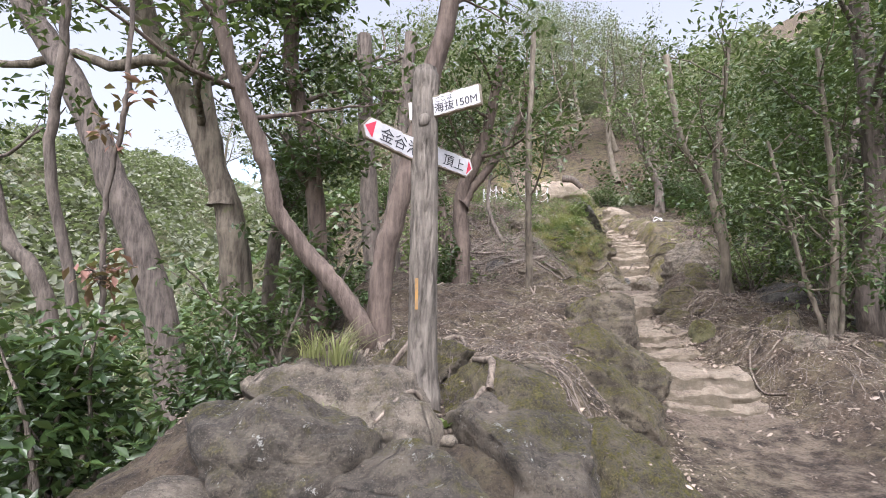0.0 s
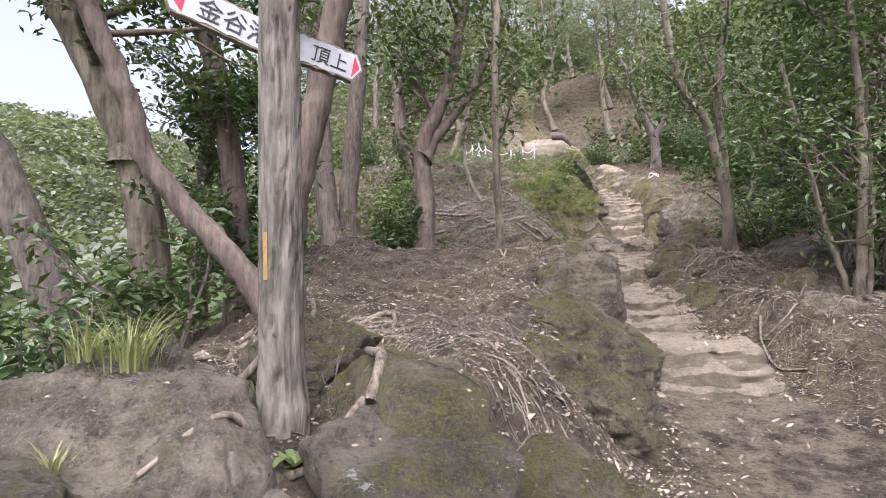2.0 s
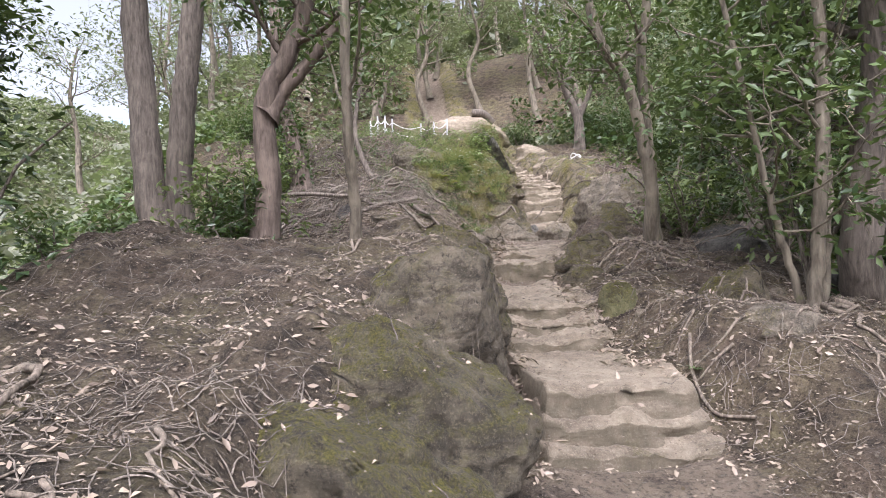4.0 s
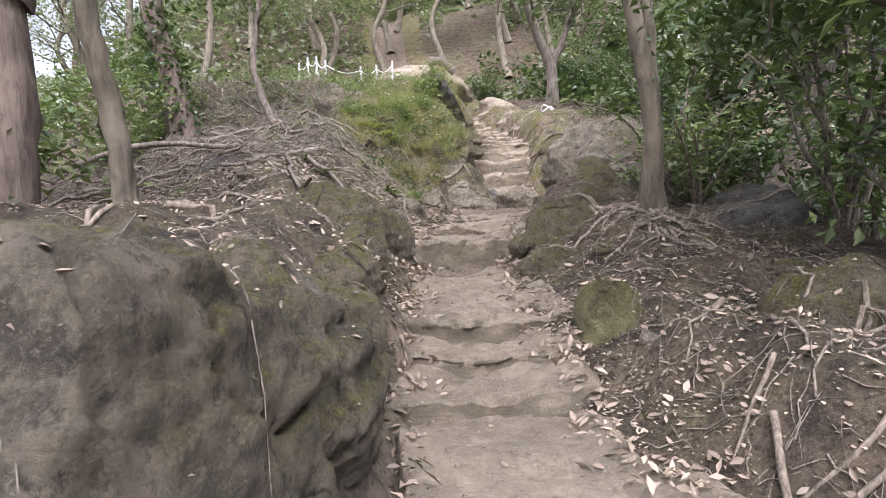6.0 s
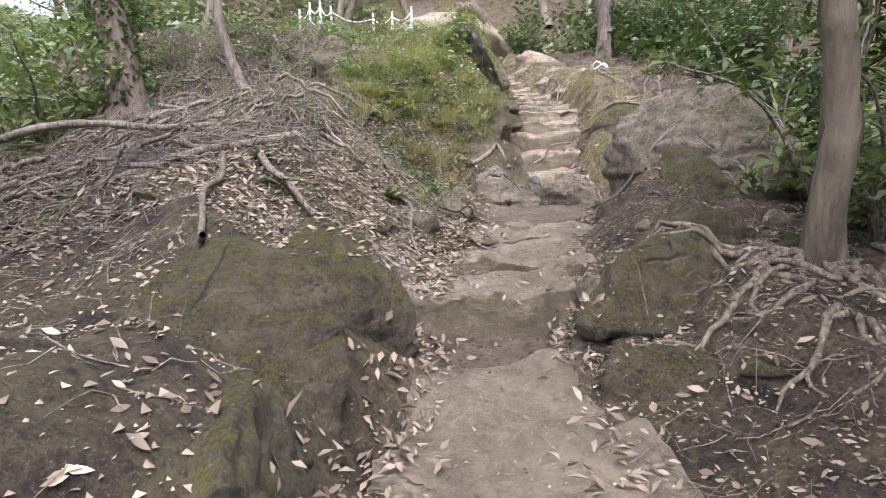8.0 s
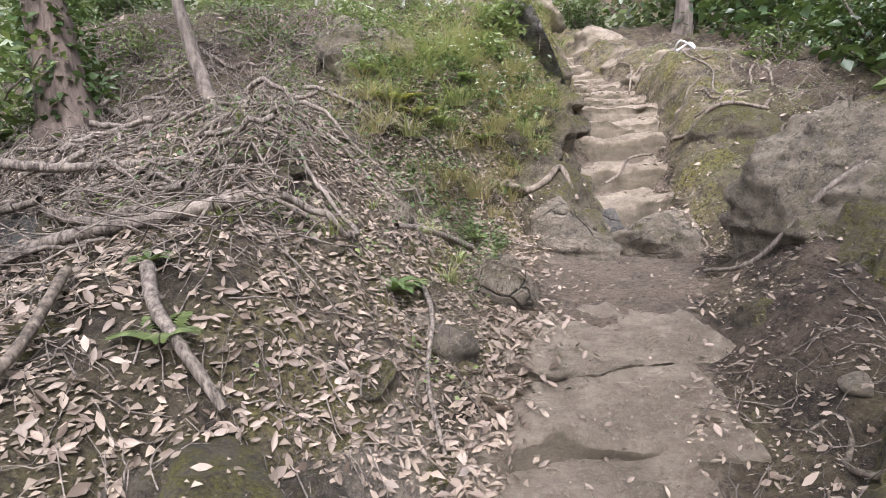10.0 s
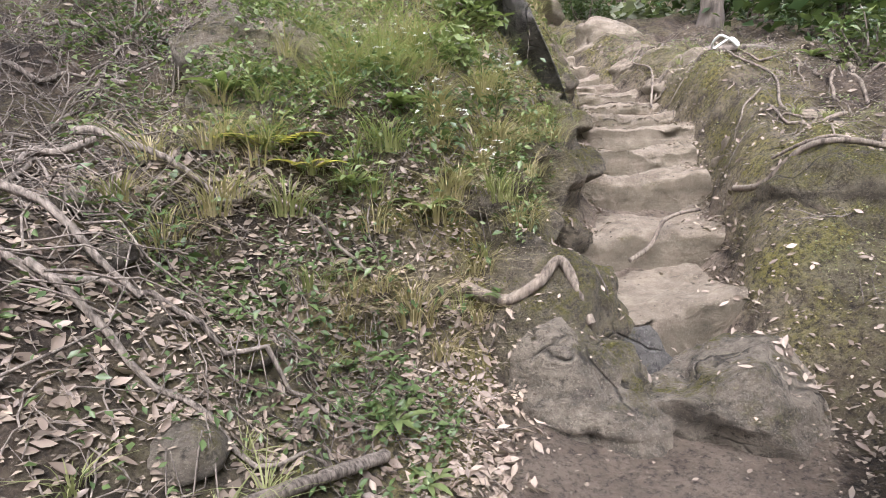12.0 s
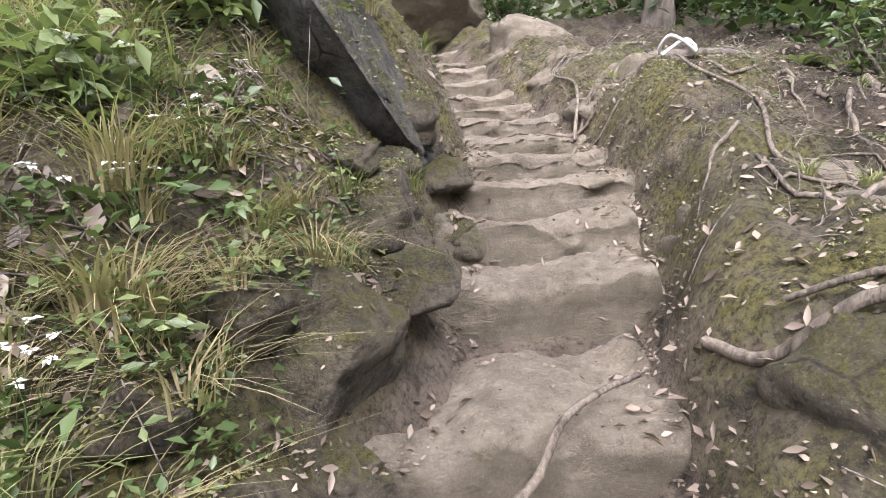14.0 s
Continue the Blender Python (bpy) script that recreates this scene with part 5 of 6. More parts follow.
for k in range(100):
    x, y = g.uniform(1.5, 3.4), g.uniform(11.3, 13.9)
    if abs(x - float(TRAIL_X(y))) < float(TRAIL_W(y)) + 0.12:
        continue
    dry = k % 5 < 4
    tuft(x, y, g.uniform(0.16, 0.34), 64, BLADE_DRY if dry else BLADE, 1300 + k, "drooping straw-coloured grass tuft on the bank" if dry else "long arching green grass tuft on the bank", 1.25, width=0.0028)
cover("ground_cover", "broad green weed leaves on the grassy bank", 2400, (1.5, 3.4), (11.3, 13.9), 0.048, LEAF_MID, 49, 0.2, 0.02)
cover("ground_cover", "pale green weed leaves on the grassy bank", 2200, (1.9, 3.4), (11.9, 14.2), 0.04, LEAF_LIGHT, 50, 0.24, 0.05)
cover("ground_cover", "bright yellow-green moss along the bank's edge", 16000, (2.6, 3.75), (11.9, 14.4), 0.014, MOSS_TIP, 51, 0.012, 0.02)
cover("ground_cover", "yellow-green moss on the bank above the trail", 14000, (4.3, 5.8), (11.6, 16.0), 0.013, MOSS_TIP, 52, 0.01, 0.06)

# ---- herbs, ferns and flowers ----
for k, (x, y, s, n, m) in enumerate([(2.6, 12.02, 0.17, 13, LEAF_LIGHT), (2.45, 12.3, 0.19, 12, LEAF_LIGHT), (1.65, 12.25, 0.2, 12, LEAF_LIGHT), (2.3, 11.95, 0.17, 10, LEAF_LIGHT), (2.08, 9.95, 0.16, 14, LEAF_MID), (2.15, 10.08, 0.14, 12, LEAF_LIGHT), (2.4, 10.9, 0.1, 8, LEAF_LIGHT), (2.62, 11.15, 0.1, 7, LEAF_LIGHT), (-0.1, 2.62, 0.12, 10, LEAF_LIGHT), (3.02, 5.75, 0.07, 8, LEAF_MID), (6.1, 14.8, 0.2, 12, LEAF_LIGHT), (2.5, 11.35, 0.14, 10, LEAF_LIGHT), (1.4, 9.3, 0.1, 8, LEAF_MID)]):
    rosette(x, y, s, n, m, 460 + k, "low herb with long pointed green leaves", upright=0.9, wide=0.26)


def fern(x, y, size, fronds, mat, seed, label):
    rng = np.random.default_rng(seed)
    ob = root_empty("fern", at_ground(x, y))
    tagged(ob, label, "fern")
    for i in range(fronds):
        a = 2 * math.pi * i / fronds + rng.uniform(-0.3, 0.3)
        L = size * rng.uniform(0.7, 1.1)
        vs, fs, k = [], [], 0
        d = np.array([math.cos(a), math.sin(a), 0])
        s = np.array([-math.sin(a), math.cos(a), 0])
        for j in range(3, 15):
            t = j / 15
            c = d * L * t + np.array([0, 0, L * (0.9 * t - 0.7 * t * t)])
            w = L * 0.3 * (1 - t) + 0.012
            for sg in (-1, 1):
                tip = c + sg * s * w + d * 0.3 * w - np.array([0, 0, 0.15 * w])
                mid = c + 0.5 * (tip - c)
                vs += [c, mid + d * 0.016, tip, mid - d * 0.016]
                fs.append((k, k + 1, k + 2, k + 3))
                k += 4
        piece("frond", mesh_from("frond", np.array(vs), np.array(fs), mat, False), ob)


fern(1.93, 11.95, 0.26, 9, FERN, 1, "yellowing fern on the leafy bank")
fern(2.12, 11.9, 0.2, 7, FERN, 2, "small yellowing fern on the leafy bank")
fern(1.55, 9.05, 0.16, 5, LEAF_LIGHT, 3, "small green fern beside a stick")
fern(2.85, 11.95, 0.15, 5, LEAF_MID, 4, "small green fern on the mossy rock")


def flower_patch(x, y, seed, label):
    rng = np.random.default_rng(seed)
    ob = root_empty("white_flowers", at_ground(x, y))
    tagged(ob, label, "flowers", "white flowers on the bank")
    stems, heads = [], []
    for _ in range(9):
        q, r = limb(rng, (rng.normal(0, 0.06), rng.normal(0, 0.06), 0), (rng.normal(0, 0.3), rng.normal(0, 0.3), 1), rng.uniform(0.1, 0.2), 0.002, 5, 0.2)
        stems.append(tube(q, r, 4))
        for a in np.linspace(0, 2 * np.pi, 8)[:-1]:
            heads.append(q[-1] + np.array([math.cos(a), math.sin(a), 0]) * 0.006)
    piece("stemwork", mesh_from("stemwork", *join(stems), LEAF_MID), ob)["kind"] = "stuff"
    v, f = leaf_cloud(np.array(heads), 0.016, rng, 0.8, 1.5)
    piece("blossom", mesh_from("blossom", v, f, PETAL, False), ob, "small white petals")["kind"] = "stuff"
    v, f = leaf_cloud(rng.normal(0, 1, (40, 3)) * np.array([0.08, 0.08, 0.03]) + np.array([0, 0, 0.06]), 0.05, rng, 0.5)
    piece("foliage", mesh_from("foliage", v, f, LEAF_MID, False), ob)


for k, (x, y) in enumerate([(2.95, 12.75), (2.8, 12.6), (2.6, 12.5), (2.75, 12.85), (3.0, 12.95), (2.5, 12.85), (2.35, 12.4), (2.65, 12.25), (3.05, 13.2), (2.9, 12.3), (2.45, 13.1), (2.2, 12.9)]):
    flower_patch(x, y, 500 + k, "small white wild flowers on the grassy bank")


# ---- signpost ----
def board(parent, width, height, at, point=0.0, tip="left", label=""):
    """A thick painted board with a worn outline; point: length of its arrow head."""
    bm = bmesh.new()
    rng = np.random.default_rng(int(1000 * width))
    out = []
    n = 14
    for i in range(n + 1):
        out.append((width * i / n, 0))
    if point and tip == "right":
        out += [(width + point, height * 0.5)]
    for i in range(n + 1):
        out.append((width * (1 - i / n), height))
    if point and tip == "left":
        out += [(-point, height * 0.5)]
    vs = []
    for x, z in out:
        vs.append(bm.verts.new((x + rng.normal(0, 0.002), 0.016, z + rng.normal(0, 0.0022))))
    back = bm.faces.new(vs)
    ext = bmesh.ops.extrude_face_region(bm, geom=[back])
    for v in ext["geom"]:
        if isinstance(v, bmesh.types.BMVert):
            v.co.y = -0.016
    bmesh.ops.recalc_face_normals(bm, faces=bm.faces)
    body = part("board", bm, BOARD_EDGE, parent, label or "white painted board with bare edges")
    body.matrix_basis = at
    bm = bmesh.new()
    cx, cz = width / 2, height / 2
    ins = [bm.verts.new((cx + (x - cx) * 0.985 + rng.normal(0, 0.0015), -0.0185, cz + (z - cz) * 0.9 + rng.normal(0, 0.002))) for x, z in out]
    face = bm.faces.new(ins)
    bmesh.ops.recalc_face_normals(bm, faces=[face])
    part("painted_face", bm, WHITE_PAINT, body, "weathered white paint")
    if point:
        bm = bmesh.new()
        if tip == "left":
            tri = [(0.035, 0.012), (-point + 0.012, height * 0.5), (0.035, height - 0.012)]
        else:
            tri = [(width - 0.01, 0.012), (width + point - 0.012, height * 0.5), (width - 0.01, height - 0.012)]
        bm.faces.new([bm.verts.new((x, -0.0205, z)) for x, z in tri])
        part("arrow_tip", bm, RED_PAINT, body, "red painted arrow tip")
    return body


def lettering(text, size, at, parent, mat=BLACK_PAINT, name="lettering", bold=0.0):
    cu = bpy.data.curves.new(name, "FONT")
    cu.body, cu.size, cu.extrude, cu.offset = text, size, 0.0006, bold
    tmp = bpy.data.objects.new(name, cu)
    scene.collection.objects.link(tmp)
    bpy.context.view_layer.update()
    me = bpy.data.meshes.new_from_object(tmp.evaluated_get(bpy.context.evaluated_depsgraph_get()))
    bpy.data.objects.remove(tmp)
    me.materials.clear()
    me.materials.append(mat)
    return piece(name, me, parent, at=at)


POST = Vector((-0.24, 2.93, 0.95))
sign = root_empty("signpost", POST)
tagged(sign, "bark-patterned concrete signpost with three white boards", "signpost")
zs = np.linspace(-0.3, 1.86, 120)
ang = np.linspace(0, 2 * np.pi, 64, endpoint=False)
A, Z = np.meshgrid(ang, zs)
groove = np.abs(fbm(A * 4.5 + 0.6 * fbm(A * 2, Z * 6, 2, 4), Z * 2.6, 3, 6))
R = 0.074 + 0.008 * (1.86 - Z) / 1.86 - 0.017 * np.exp(-(groove / 0.06) ** 2) + 0.004 * fbm(A * 6, Z * 20, 2, 8)
R = R * np.where(Z > 1.84, 0.86, 1) + 0.02 * np.exp(-np.maximum(Z, 0) / 0.08)
pv = np.stack([R * np.cos(A), R * np.sin(A), Z + 0 * A], -1).reshape(-1, 3)
pi_ = np.arange(119)[:, None] * 64
pj = np.arange(64)[None]
pf = np.stack([pi_ + pj, pi_ + (pj + 1) % 64, pi_ + 64 + (pj + 1) % 64, pi_ + 64 + pj], -1).reshape(-1, 4)
piece("post", mesh_from("post", pv, pf, CONCRETE), sign, "grey concrete moulded like bark")
bm = bmesh.new()
bmesh.ops.create_cone(bm, cap_ends=True, segments=32, radius1=0.063, radius2=0.05, depth=0.03)
cap_ob = part("post_cap", bm, CONCRETE, sign)
cap_ob.location = (0, 0, 1.855)
bm = bmesh.new()
bmesh.ops.create_icosphere(bm, subdivisions=3, radius=1)
for v in bm.verts:
    v.co = Vector((v.co.x * 0.032, v.co.y * 0.012, v.co.z * 0.04 + 0.004 * math.sin(30 * v.co.x)))
knot = part("knot", bm, CONCRETE, sign, "moulded branch stub", True)
knot.matrix_basis = pose(0.0, -0.075, 1.53, 0, 25, 0)
bm = bmesh.new()
bmesh.ops.create_grid(bm, x_segments=2, y_segments=12, size=0.5)
for v in bm.verts:
    a = -1.95 + v.co.x * 0.22
    v.co = Vector((0.084 * math.cos(a), 0.084 * math.sin(a), 0.55 + v.co.y * 0.17))
part("paint_mark", bm, ORANGE_PAINT, sign, "worn orange paint mark")

b1 = board(sign, 0.33, 0.125, pose(-0.315, -0.2, 1.385, 0, 14, 36), 0.035, "left")
lettering("金谷港", 0.088, pose(0.075, -0.0205, 0.028, 90, 0, 0), b1)
b2 = board(sign, 0.235, 0.115, pose(0.035, 0.06, 1.305, 0, 12, 30), 0.03, "right")
lettering("頂上", 0.075, pose(0.055, -0.0205, 0.028, 90, 0, 0), b2)
b3 = board(sign, 0.29, 0.12, pose(0.055, -0.035, 1.555, 0, -7, -22), 0.0, label="white painted board with a broken end")
lettering("海抜150M", 0.062, pose(0.012, -0.0205, 0.02, 90, 0, 0), b3)
lettering("ここは", 0.036, pose(0.02, -0.0205, 0.078, 90, 0, 0), b3)
b4 = board(sign, 0.06, 0.115, pose(-0.085, 0.03, 1.55, 0, -6, -20), 0.0, label="stub of a white board behind the post")

# ---- rope fence above the bank ----
fence = root_empty("rope_fence", (1.2, 15.0, float(ground(1.2, 15.0))))
tagged(fence, "low white post and rope fence beside a sandy clearing", "fence")
tops = []
for k in range(7):
    x, y = 2.4 - (0.3 * k if k < 3 else 0.75 + 0.17 * k), 15.05 + 0.05 * k
    z = float(ground(x, y))
    bm = bmesh.new()
    bmesh.ops.create_cone(bm, cap_ends=True, segments=12, radius1=0.02, radius2=0.018, depth=0.6)
    bmesh.ops.translate(bm, verts=bm.verts, vec=(0, 0, 0.2))
    p = part("fence_post", bm, WHITE_PAINT, fence, rounded=False)
    p.location = Vector((x, y, z)) - fence.location
    tops.append(Vector((x, y, z + 0.42)))
for a, b in zip(tops, tops[1:]):
    for drop in (0.0, 0.18):
        q = [a.lerp(b, t) + Vector((0, 0, -drop - 0.1 * math.sin(math.pi * t))) - fence.location for t in np.linspace(0, 1, 9)]
        v, f = tube(np.array([c[:] for c in q]), np.full(9, 0.009), 6)
        piece("rope", mesh_from("rope", v, f, ROPE), fence)


# ---- bare roots ----
rr = np.random.default_rng(77)


def roots_from(x, y, angles, length, r0, label, group, wander=0.5):
    for a in angles:
        L = length * rr.uniform(0.6, 1.2)
        ground_run(rr, x + 0.1 * math.cos(a), y + 0.1 * math.sin(a), a, L, r0 * rr.uniform(0.6, 1.1), 0.006, ROOT, "root", label, wander, 8, 0.5, group=group)


roots_from(4.1, 8.45, np.linspace(2.6, 5.6, 15), 1.15, 0.026, "bare grey root spreading from the twisted tree", "roots of the twisted tree", 0.9)
roots_from(3.8, 7.9, np.linspace(3.2, 5.4, 8), 0.7, 0.016, "thin bare root hanging over the bank", "roots over the bank", 0.9)
roots_from(-0.75, 4.55, np.linspace(-2.6, 0.9, 9), 1.2, 0.024, "bare root spreading from the bent tree", "roots of the bent tree", 0.6)
roots_from(-0.05, 7.6, np.linspace(-2.9, 0.2, 8), 0.9, 0.03, "bare root of the leaning tree", "roots of the leaning tree", 0.6)
roots_from(4.05, 6.0, np.linspace(2.4, 5.2, 7), 0.9, 0.022, "root of the slim tree on the bank", "roots of the slim tree", 0.6)
roots_from(0.92, 7.1, np.linspace(-2.6, 0.6, 6), 0.6, 0.02, "fine root of the pale sapling", "roots of the sapling", 0.6)
for k in range(17):
    x, y = rr.uniform(-0.9, 0.7), rr.uniform(3.1, 4.4)
    ground_run(rr, x, y, rr.uniform(-0.9, 0.3), rr.uniform(0.4, 1.0), rr.uniform(0.004, 0.011), 0.003, ROOT, "root", "thin root woven over the outcrop's crest", 1.0, 6, 0.8, group="roots over the crest")
for k in range(44):
    x, y = rr.uniform(4.7, 6.2), rr.uniform(11.2, 16.2)
    ground_run(rr, x, y, rr.uniform(2.0, 4.4), rr.uniform(0.4, 1.1), rr.uniform(0.008, 0.022), 0.005, ROOT, "root", "bare root on the mossy bank", 0.9, 7, 0.6, group="roots on the mossy bank")
for k in range(14):
    x, y = rr.uniform(3.2, 4.2), rr.uniform(5.2, 7.2)
    ground_run(rr, x, y, rr.uniform(2.4, 4.6), rr.uniform(0.3, 0.9), rr.uniform(0.006, 0.014), 0.004, ROOT, "root", "thin root on the earthy bank", 0.8, 6, 0.6, group="roots on the earthy bank")


def bent_stick(points, r0, r1, mat, name, label, category="branch", sides=9):
    p = spline(points, 10 * len(points))
    base = p[0].copy()
    v, f = tube(p - base, np.linspace(r0, r1, len(p)), sides, 0.07, np.random.default_rng(len(points) * 7))
    return tagged(piece(name, mesh_from(name, v, f, mat), at=pose(*base)), label, category)


def on_land(spots, lift=0.02):
    return [tuple(on_top(x, y, lift)) for x, y in spots]


bent_stick([(-1.2, 10.5, 2.2), (-0.53, 10.45, 2.42), (-0.03, 10.4, 2.46), (0.39, 10.42, 2.43), (0.96, 10.45, 2.46), (1.46, 10.5, 2.5)], 0.035, 0.018, TWIG, "fallen_branch", "long fallen branch resting on the twig heap")
bent_stick(on_land([(0.5, 9.5), (0.76, 9.53), (1.0, 9.57), (1.23, 9.66), (1.51, 9.82)], 0.06), 0.022, 0.028, TWIG, "fallen_branch", "short thick fallen branch among dry leaves")
bent_stick(on_land([(1.25, 9.15), (1.34, 8.81), (1.37, 8.49), (1.44, 8.25), (1.5, 8.05), (1.58, 7.85)], 0.05), 0.015, 0.011, ROOT, "bare_root", "pale bare root winding down the bank", "root")
bent_stick(on_land([(1.42, 9.25), (1.5, 9.12), (1.6, 9.02), (1.74, 8.96)], 0.06), 0.022, 0.014, TWIG, "fallen_branch", "dark stick leaning down the bank")
bent_stick(on_land([(2.2, 10.15), (2.25, 9.8), (2.24, 9.5), (2.3, 9.25)], 0.02), 0.012, 0.008, TWIG, "fallen_branch", "thin stick hanging down the rock face")
bent_stick(on_land([(2.06, 10.42), (2.22, 10.71), (2.48, 11.2)], 0.03), 0.018, 0.022, TWIG, "fallen_branch", "short dark stick lying on leaves")
bent_stick(on_land([(2.77, 11.92), (2.95, 11.9), (3.1, 11.88), (3.2, 11.9), (3.3, 11.75)], 0.03), 0.03, 0.02, ROOT, "bare_root", "thick pale root at the foot of the mossy rock", "root")
bent_stick([(4.32, 13.02, 2.46), (4.16, 12.93, 2.45), (4.02, 12.84, 2.41), (3.92, 12.76, 2.28), (3.78, 12.7, 2.2)], 0.01, 0.015, ROOT, "bare_root", "pale root lying across the broken step", "root")
bent_stick(on_land([(5.0, 12.35), (4.75, 12.4), (4.6, 12.5), (4.5, 12.66), (4.47, 12.9)], 0.03), 0.016, 0.02, ROOT, "bare_root", "pale root across the mossy bank", "root")
bent_stick(on_land([(3.9, 10.95), (4.0, 10.6), (4.25, 10.4), (4.6, 10.3)], 0.01), 0.012, 0.016, TWIG, "fallen_branch", "pale stick beside the mossy boulder")
bent_stick(on_land([(0.12, 2.72), (0.14, 2.84), (0.1, 2.95), (0.05, 3.1)], 0.015), 0.022, 0.016, ROOT, "bare_root", "thick pale root stub on the outcrop", "root")
bent_stick(on_land([(0.1, 2.75), (-0.1, 2.6), (-0.25, 2.5), (-0.4, 2.3)], 0.012), 0.02, 0.008, ROOT, "bare_root", "pale root running over the outcrop", "root")
bent_stick(on_land([(-0.3, 3.3), (-0.6, 3.2), (-0.85, 3.1), (-1.0, 2.95)], 0.015), 0.022, 0.014, ROOT, "bare_root", "pale root arching behind the signpost", "root")
bent_stick(on_land([(3.1, 5.95), (3.0, 5.75), (2.98, 5.5), (3.1, 5.3)], 0.02), 0.012, 0.01, ROOT, "bare_root", "thin root crossing the bank", "root")
bent_stick(on_land([(5.0, 12.5), (4.8, 12.52), (4.66, 12.58), (4.56, 12.7)], 0.03), 0.012, 0.009, ROOT, "bare_root", "thin pale root above the mossy bank", "root")
bent_stick(on_land([(5.3, 13.3), (5.15, 13.6), (5.3, 14.0), (5.2, 14.4), (5.35, 14.9)], 0.02), 0.012, 0.008, ROOT, "bare_root", "long pale root along the top of the bank", "root")
bent_stick(on_land([(4.72, 15.0), (4.85, 15.4), (4.8, 15.8), (5.0, 16.2)], 0.05), 0.012, 0.008, ROOT, "bare_root", "pale root curving over the sandstone hump", "root")
loop = [(5.48 + 0.12 * math.cos(a), 15.17 + 0.1 * math.sin(a), float(ground(5.48, 15.17)) + 0.1 + 0.05 * math.sin(2 * a)) for a in np.linspace(0, 6.2, 9)]
bent_stick(loop, 0.012, 0.012, ROPE, "rope_loop", "loop of pale vine lying on the bank", "vine")
bent_stick([(5.15, 15.35, 3.72), (5.4, 15.3, 3.8), (5.8, 15.2, 3.8), (6.1, 15.2, 3.74)], 0.05, 0.03, BARK, "log", "dark log on the bank beside the steps", "log")
bent_stick(on_land([(3.55, 19.0), (3.9, 18.95), (4.2, 19.0)], 0.12), 0.13, 0.11, BARK, "log", "dark hollow log at the top of the steps", "log")

# ---- heap of dry branches on the mound ----
for k in range(95):
    x, y = rr.uniform(-0.9, 1.7), rr.uniform(9.3, 13.6)
    L = rr.uniform(0.5, 1.5)
    a = rr.uniform(-0.7, 0.9) + (math.pi if rr.uniform() < 0.5 else 0)
    r0 = rr.uniform(0.006, 0.018)
    ground_run(rr, x, y, a, L, r0, 0.35 * r0, TWIG, "dry_branch", "dry grey branch in the heap on the mound", 0.5, 6, rr.uniform(1.0, 7.0), "branch", group="dry branches on the mound")


for k in range(34):
    x, y = rr.uniform(-0.8, 1.5), rr.uniform(9.4, 12.8)
    a = rr.uniform(-0.5, 0.8) + (math.pi if rr.uniform() < 0.5 else 0)
    r0 = rr.uniform(0.011, 0.022)
    ground_run(rr, x, y, a, rr.uniform(0.8, 1.8), r0, 0.4 * r0, TWIG, "dry_branch", "thick pale dry branch lying on the heap", 0.35, 7, rr.uniform(2.0, 6.0), "branch", group="thick dry branches on the mound")


def scatter_twigs(label, count, xr, yr, length, radius, seed, high=0.02):
    g2 = np.random.default_rng(seed)
    made = []
    while len(made) < count:
        x, y = g2.uniform(*xr), g2.uniform(*yr)
        if abs(x - float(TRAIL_X(y))) < float(TRAIL_W(y)) + (0.35 if y > 11.5 else 0.0):
            if g2.uniform() < 0.93:
                continue
        a, L = g2.uniform(0, 6.28), length * g2.uniform(0.4, 1.3)
        px = x + np.cos(a) * L * np.linspace(0, 1, 5) + g2.normal(0, 0.04 * L, 5)
        py = y + np.sin(a) * L * np.linspace(0, 1, 5) + g2.normal(0, 0.04 * L, 5)
        up = top(px, py)
        if up.max() - float(ground(px[2], py[2])) > 0.12 and g2.uniform() < 0.85:
            continue
        pz = up + g2.uniform(0.002, high) + g2.uniform(0, high) * np.linspace(-1, 1, 5)
        r = radius * g2.uniform(0.5, 1.4)
        made.append(tube(np.stack([px, py, pz], 1), np.linspace(r, 0.5 * r, 5), 4))
    tagged(piece("twigs", mesh_from("twigs", *join(made), TWIG)), label, "twigs", kind="stuff")


scatter_twigs("dry twigs tangled on the mound", 2300, (-1.2, 1.7), (9.4, 14.4), 0.4, 0.004, 1, 0.12)
scatter_twigs("dry twigs and rootlets on the crest", 1300, (-1.0, 1.7), (3.0, 8.6), 0.16, 0.0022, 2, 0.015)
scatter_twigs("dry twigs and rootlets on the bank", 1100, (2.9, 4.9), (4.6, 9.6), 0.2, 0.0028, 3, 0.02)
scatter_twigs("dry twigs on the grassy bank", 1000, (1.2, 3.4), (11.2, 14.0), 0.25, 0.003, 4, 0.05)
scatter_twigs("dry twigs on the mossy bank", 900, (4.5, 6.6), (11.4, 17), 0.25, 0.003, 5, 0.03)
scatter_twigs("broken twigs and stalks among the dry leaves", 1700, (0.0, 2.5), (8.5, 11.7), 0.17, 0.0028, 8, 0.03)
scatter_twigs("dry twigs above the mound", 900, (-2.0, 3.2), (13, 19), 0.35, 0.005, 6, 0.08)


scatter_twigs("dry rootlets matted on the outcrop", 700, (-1.0, 0.9), (2.9, 4.5), 0.16, 0.003, 7, 0.02)


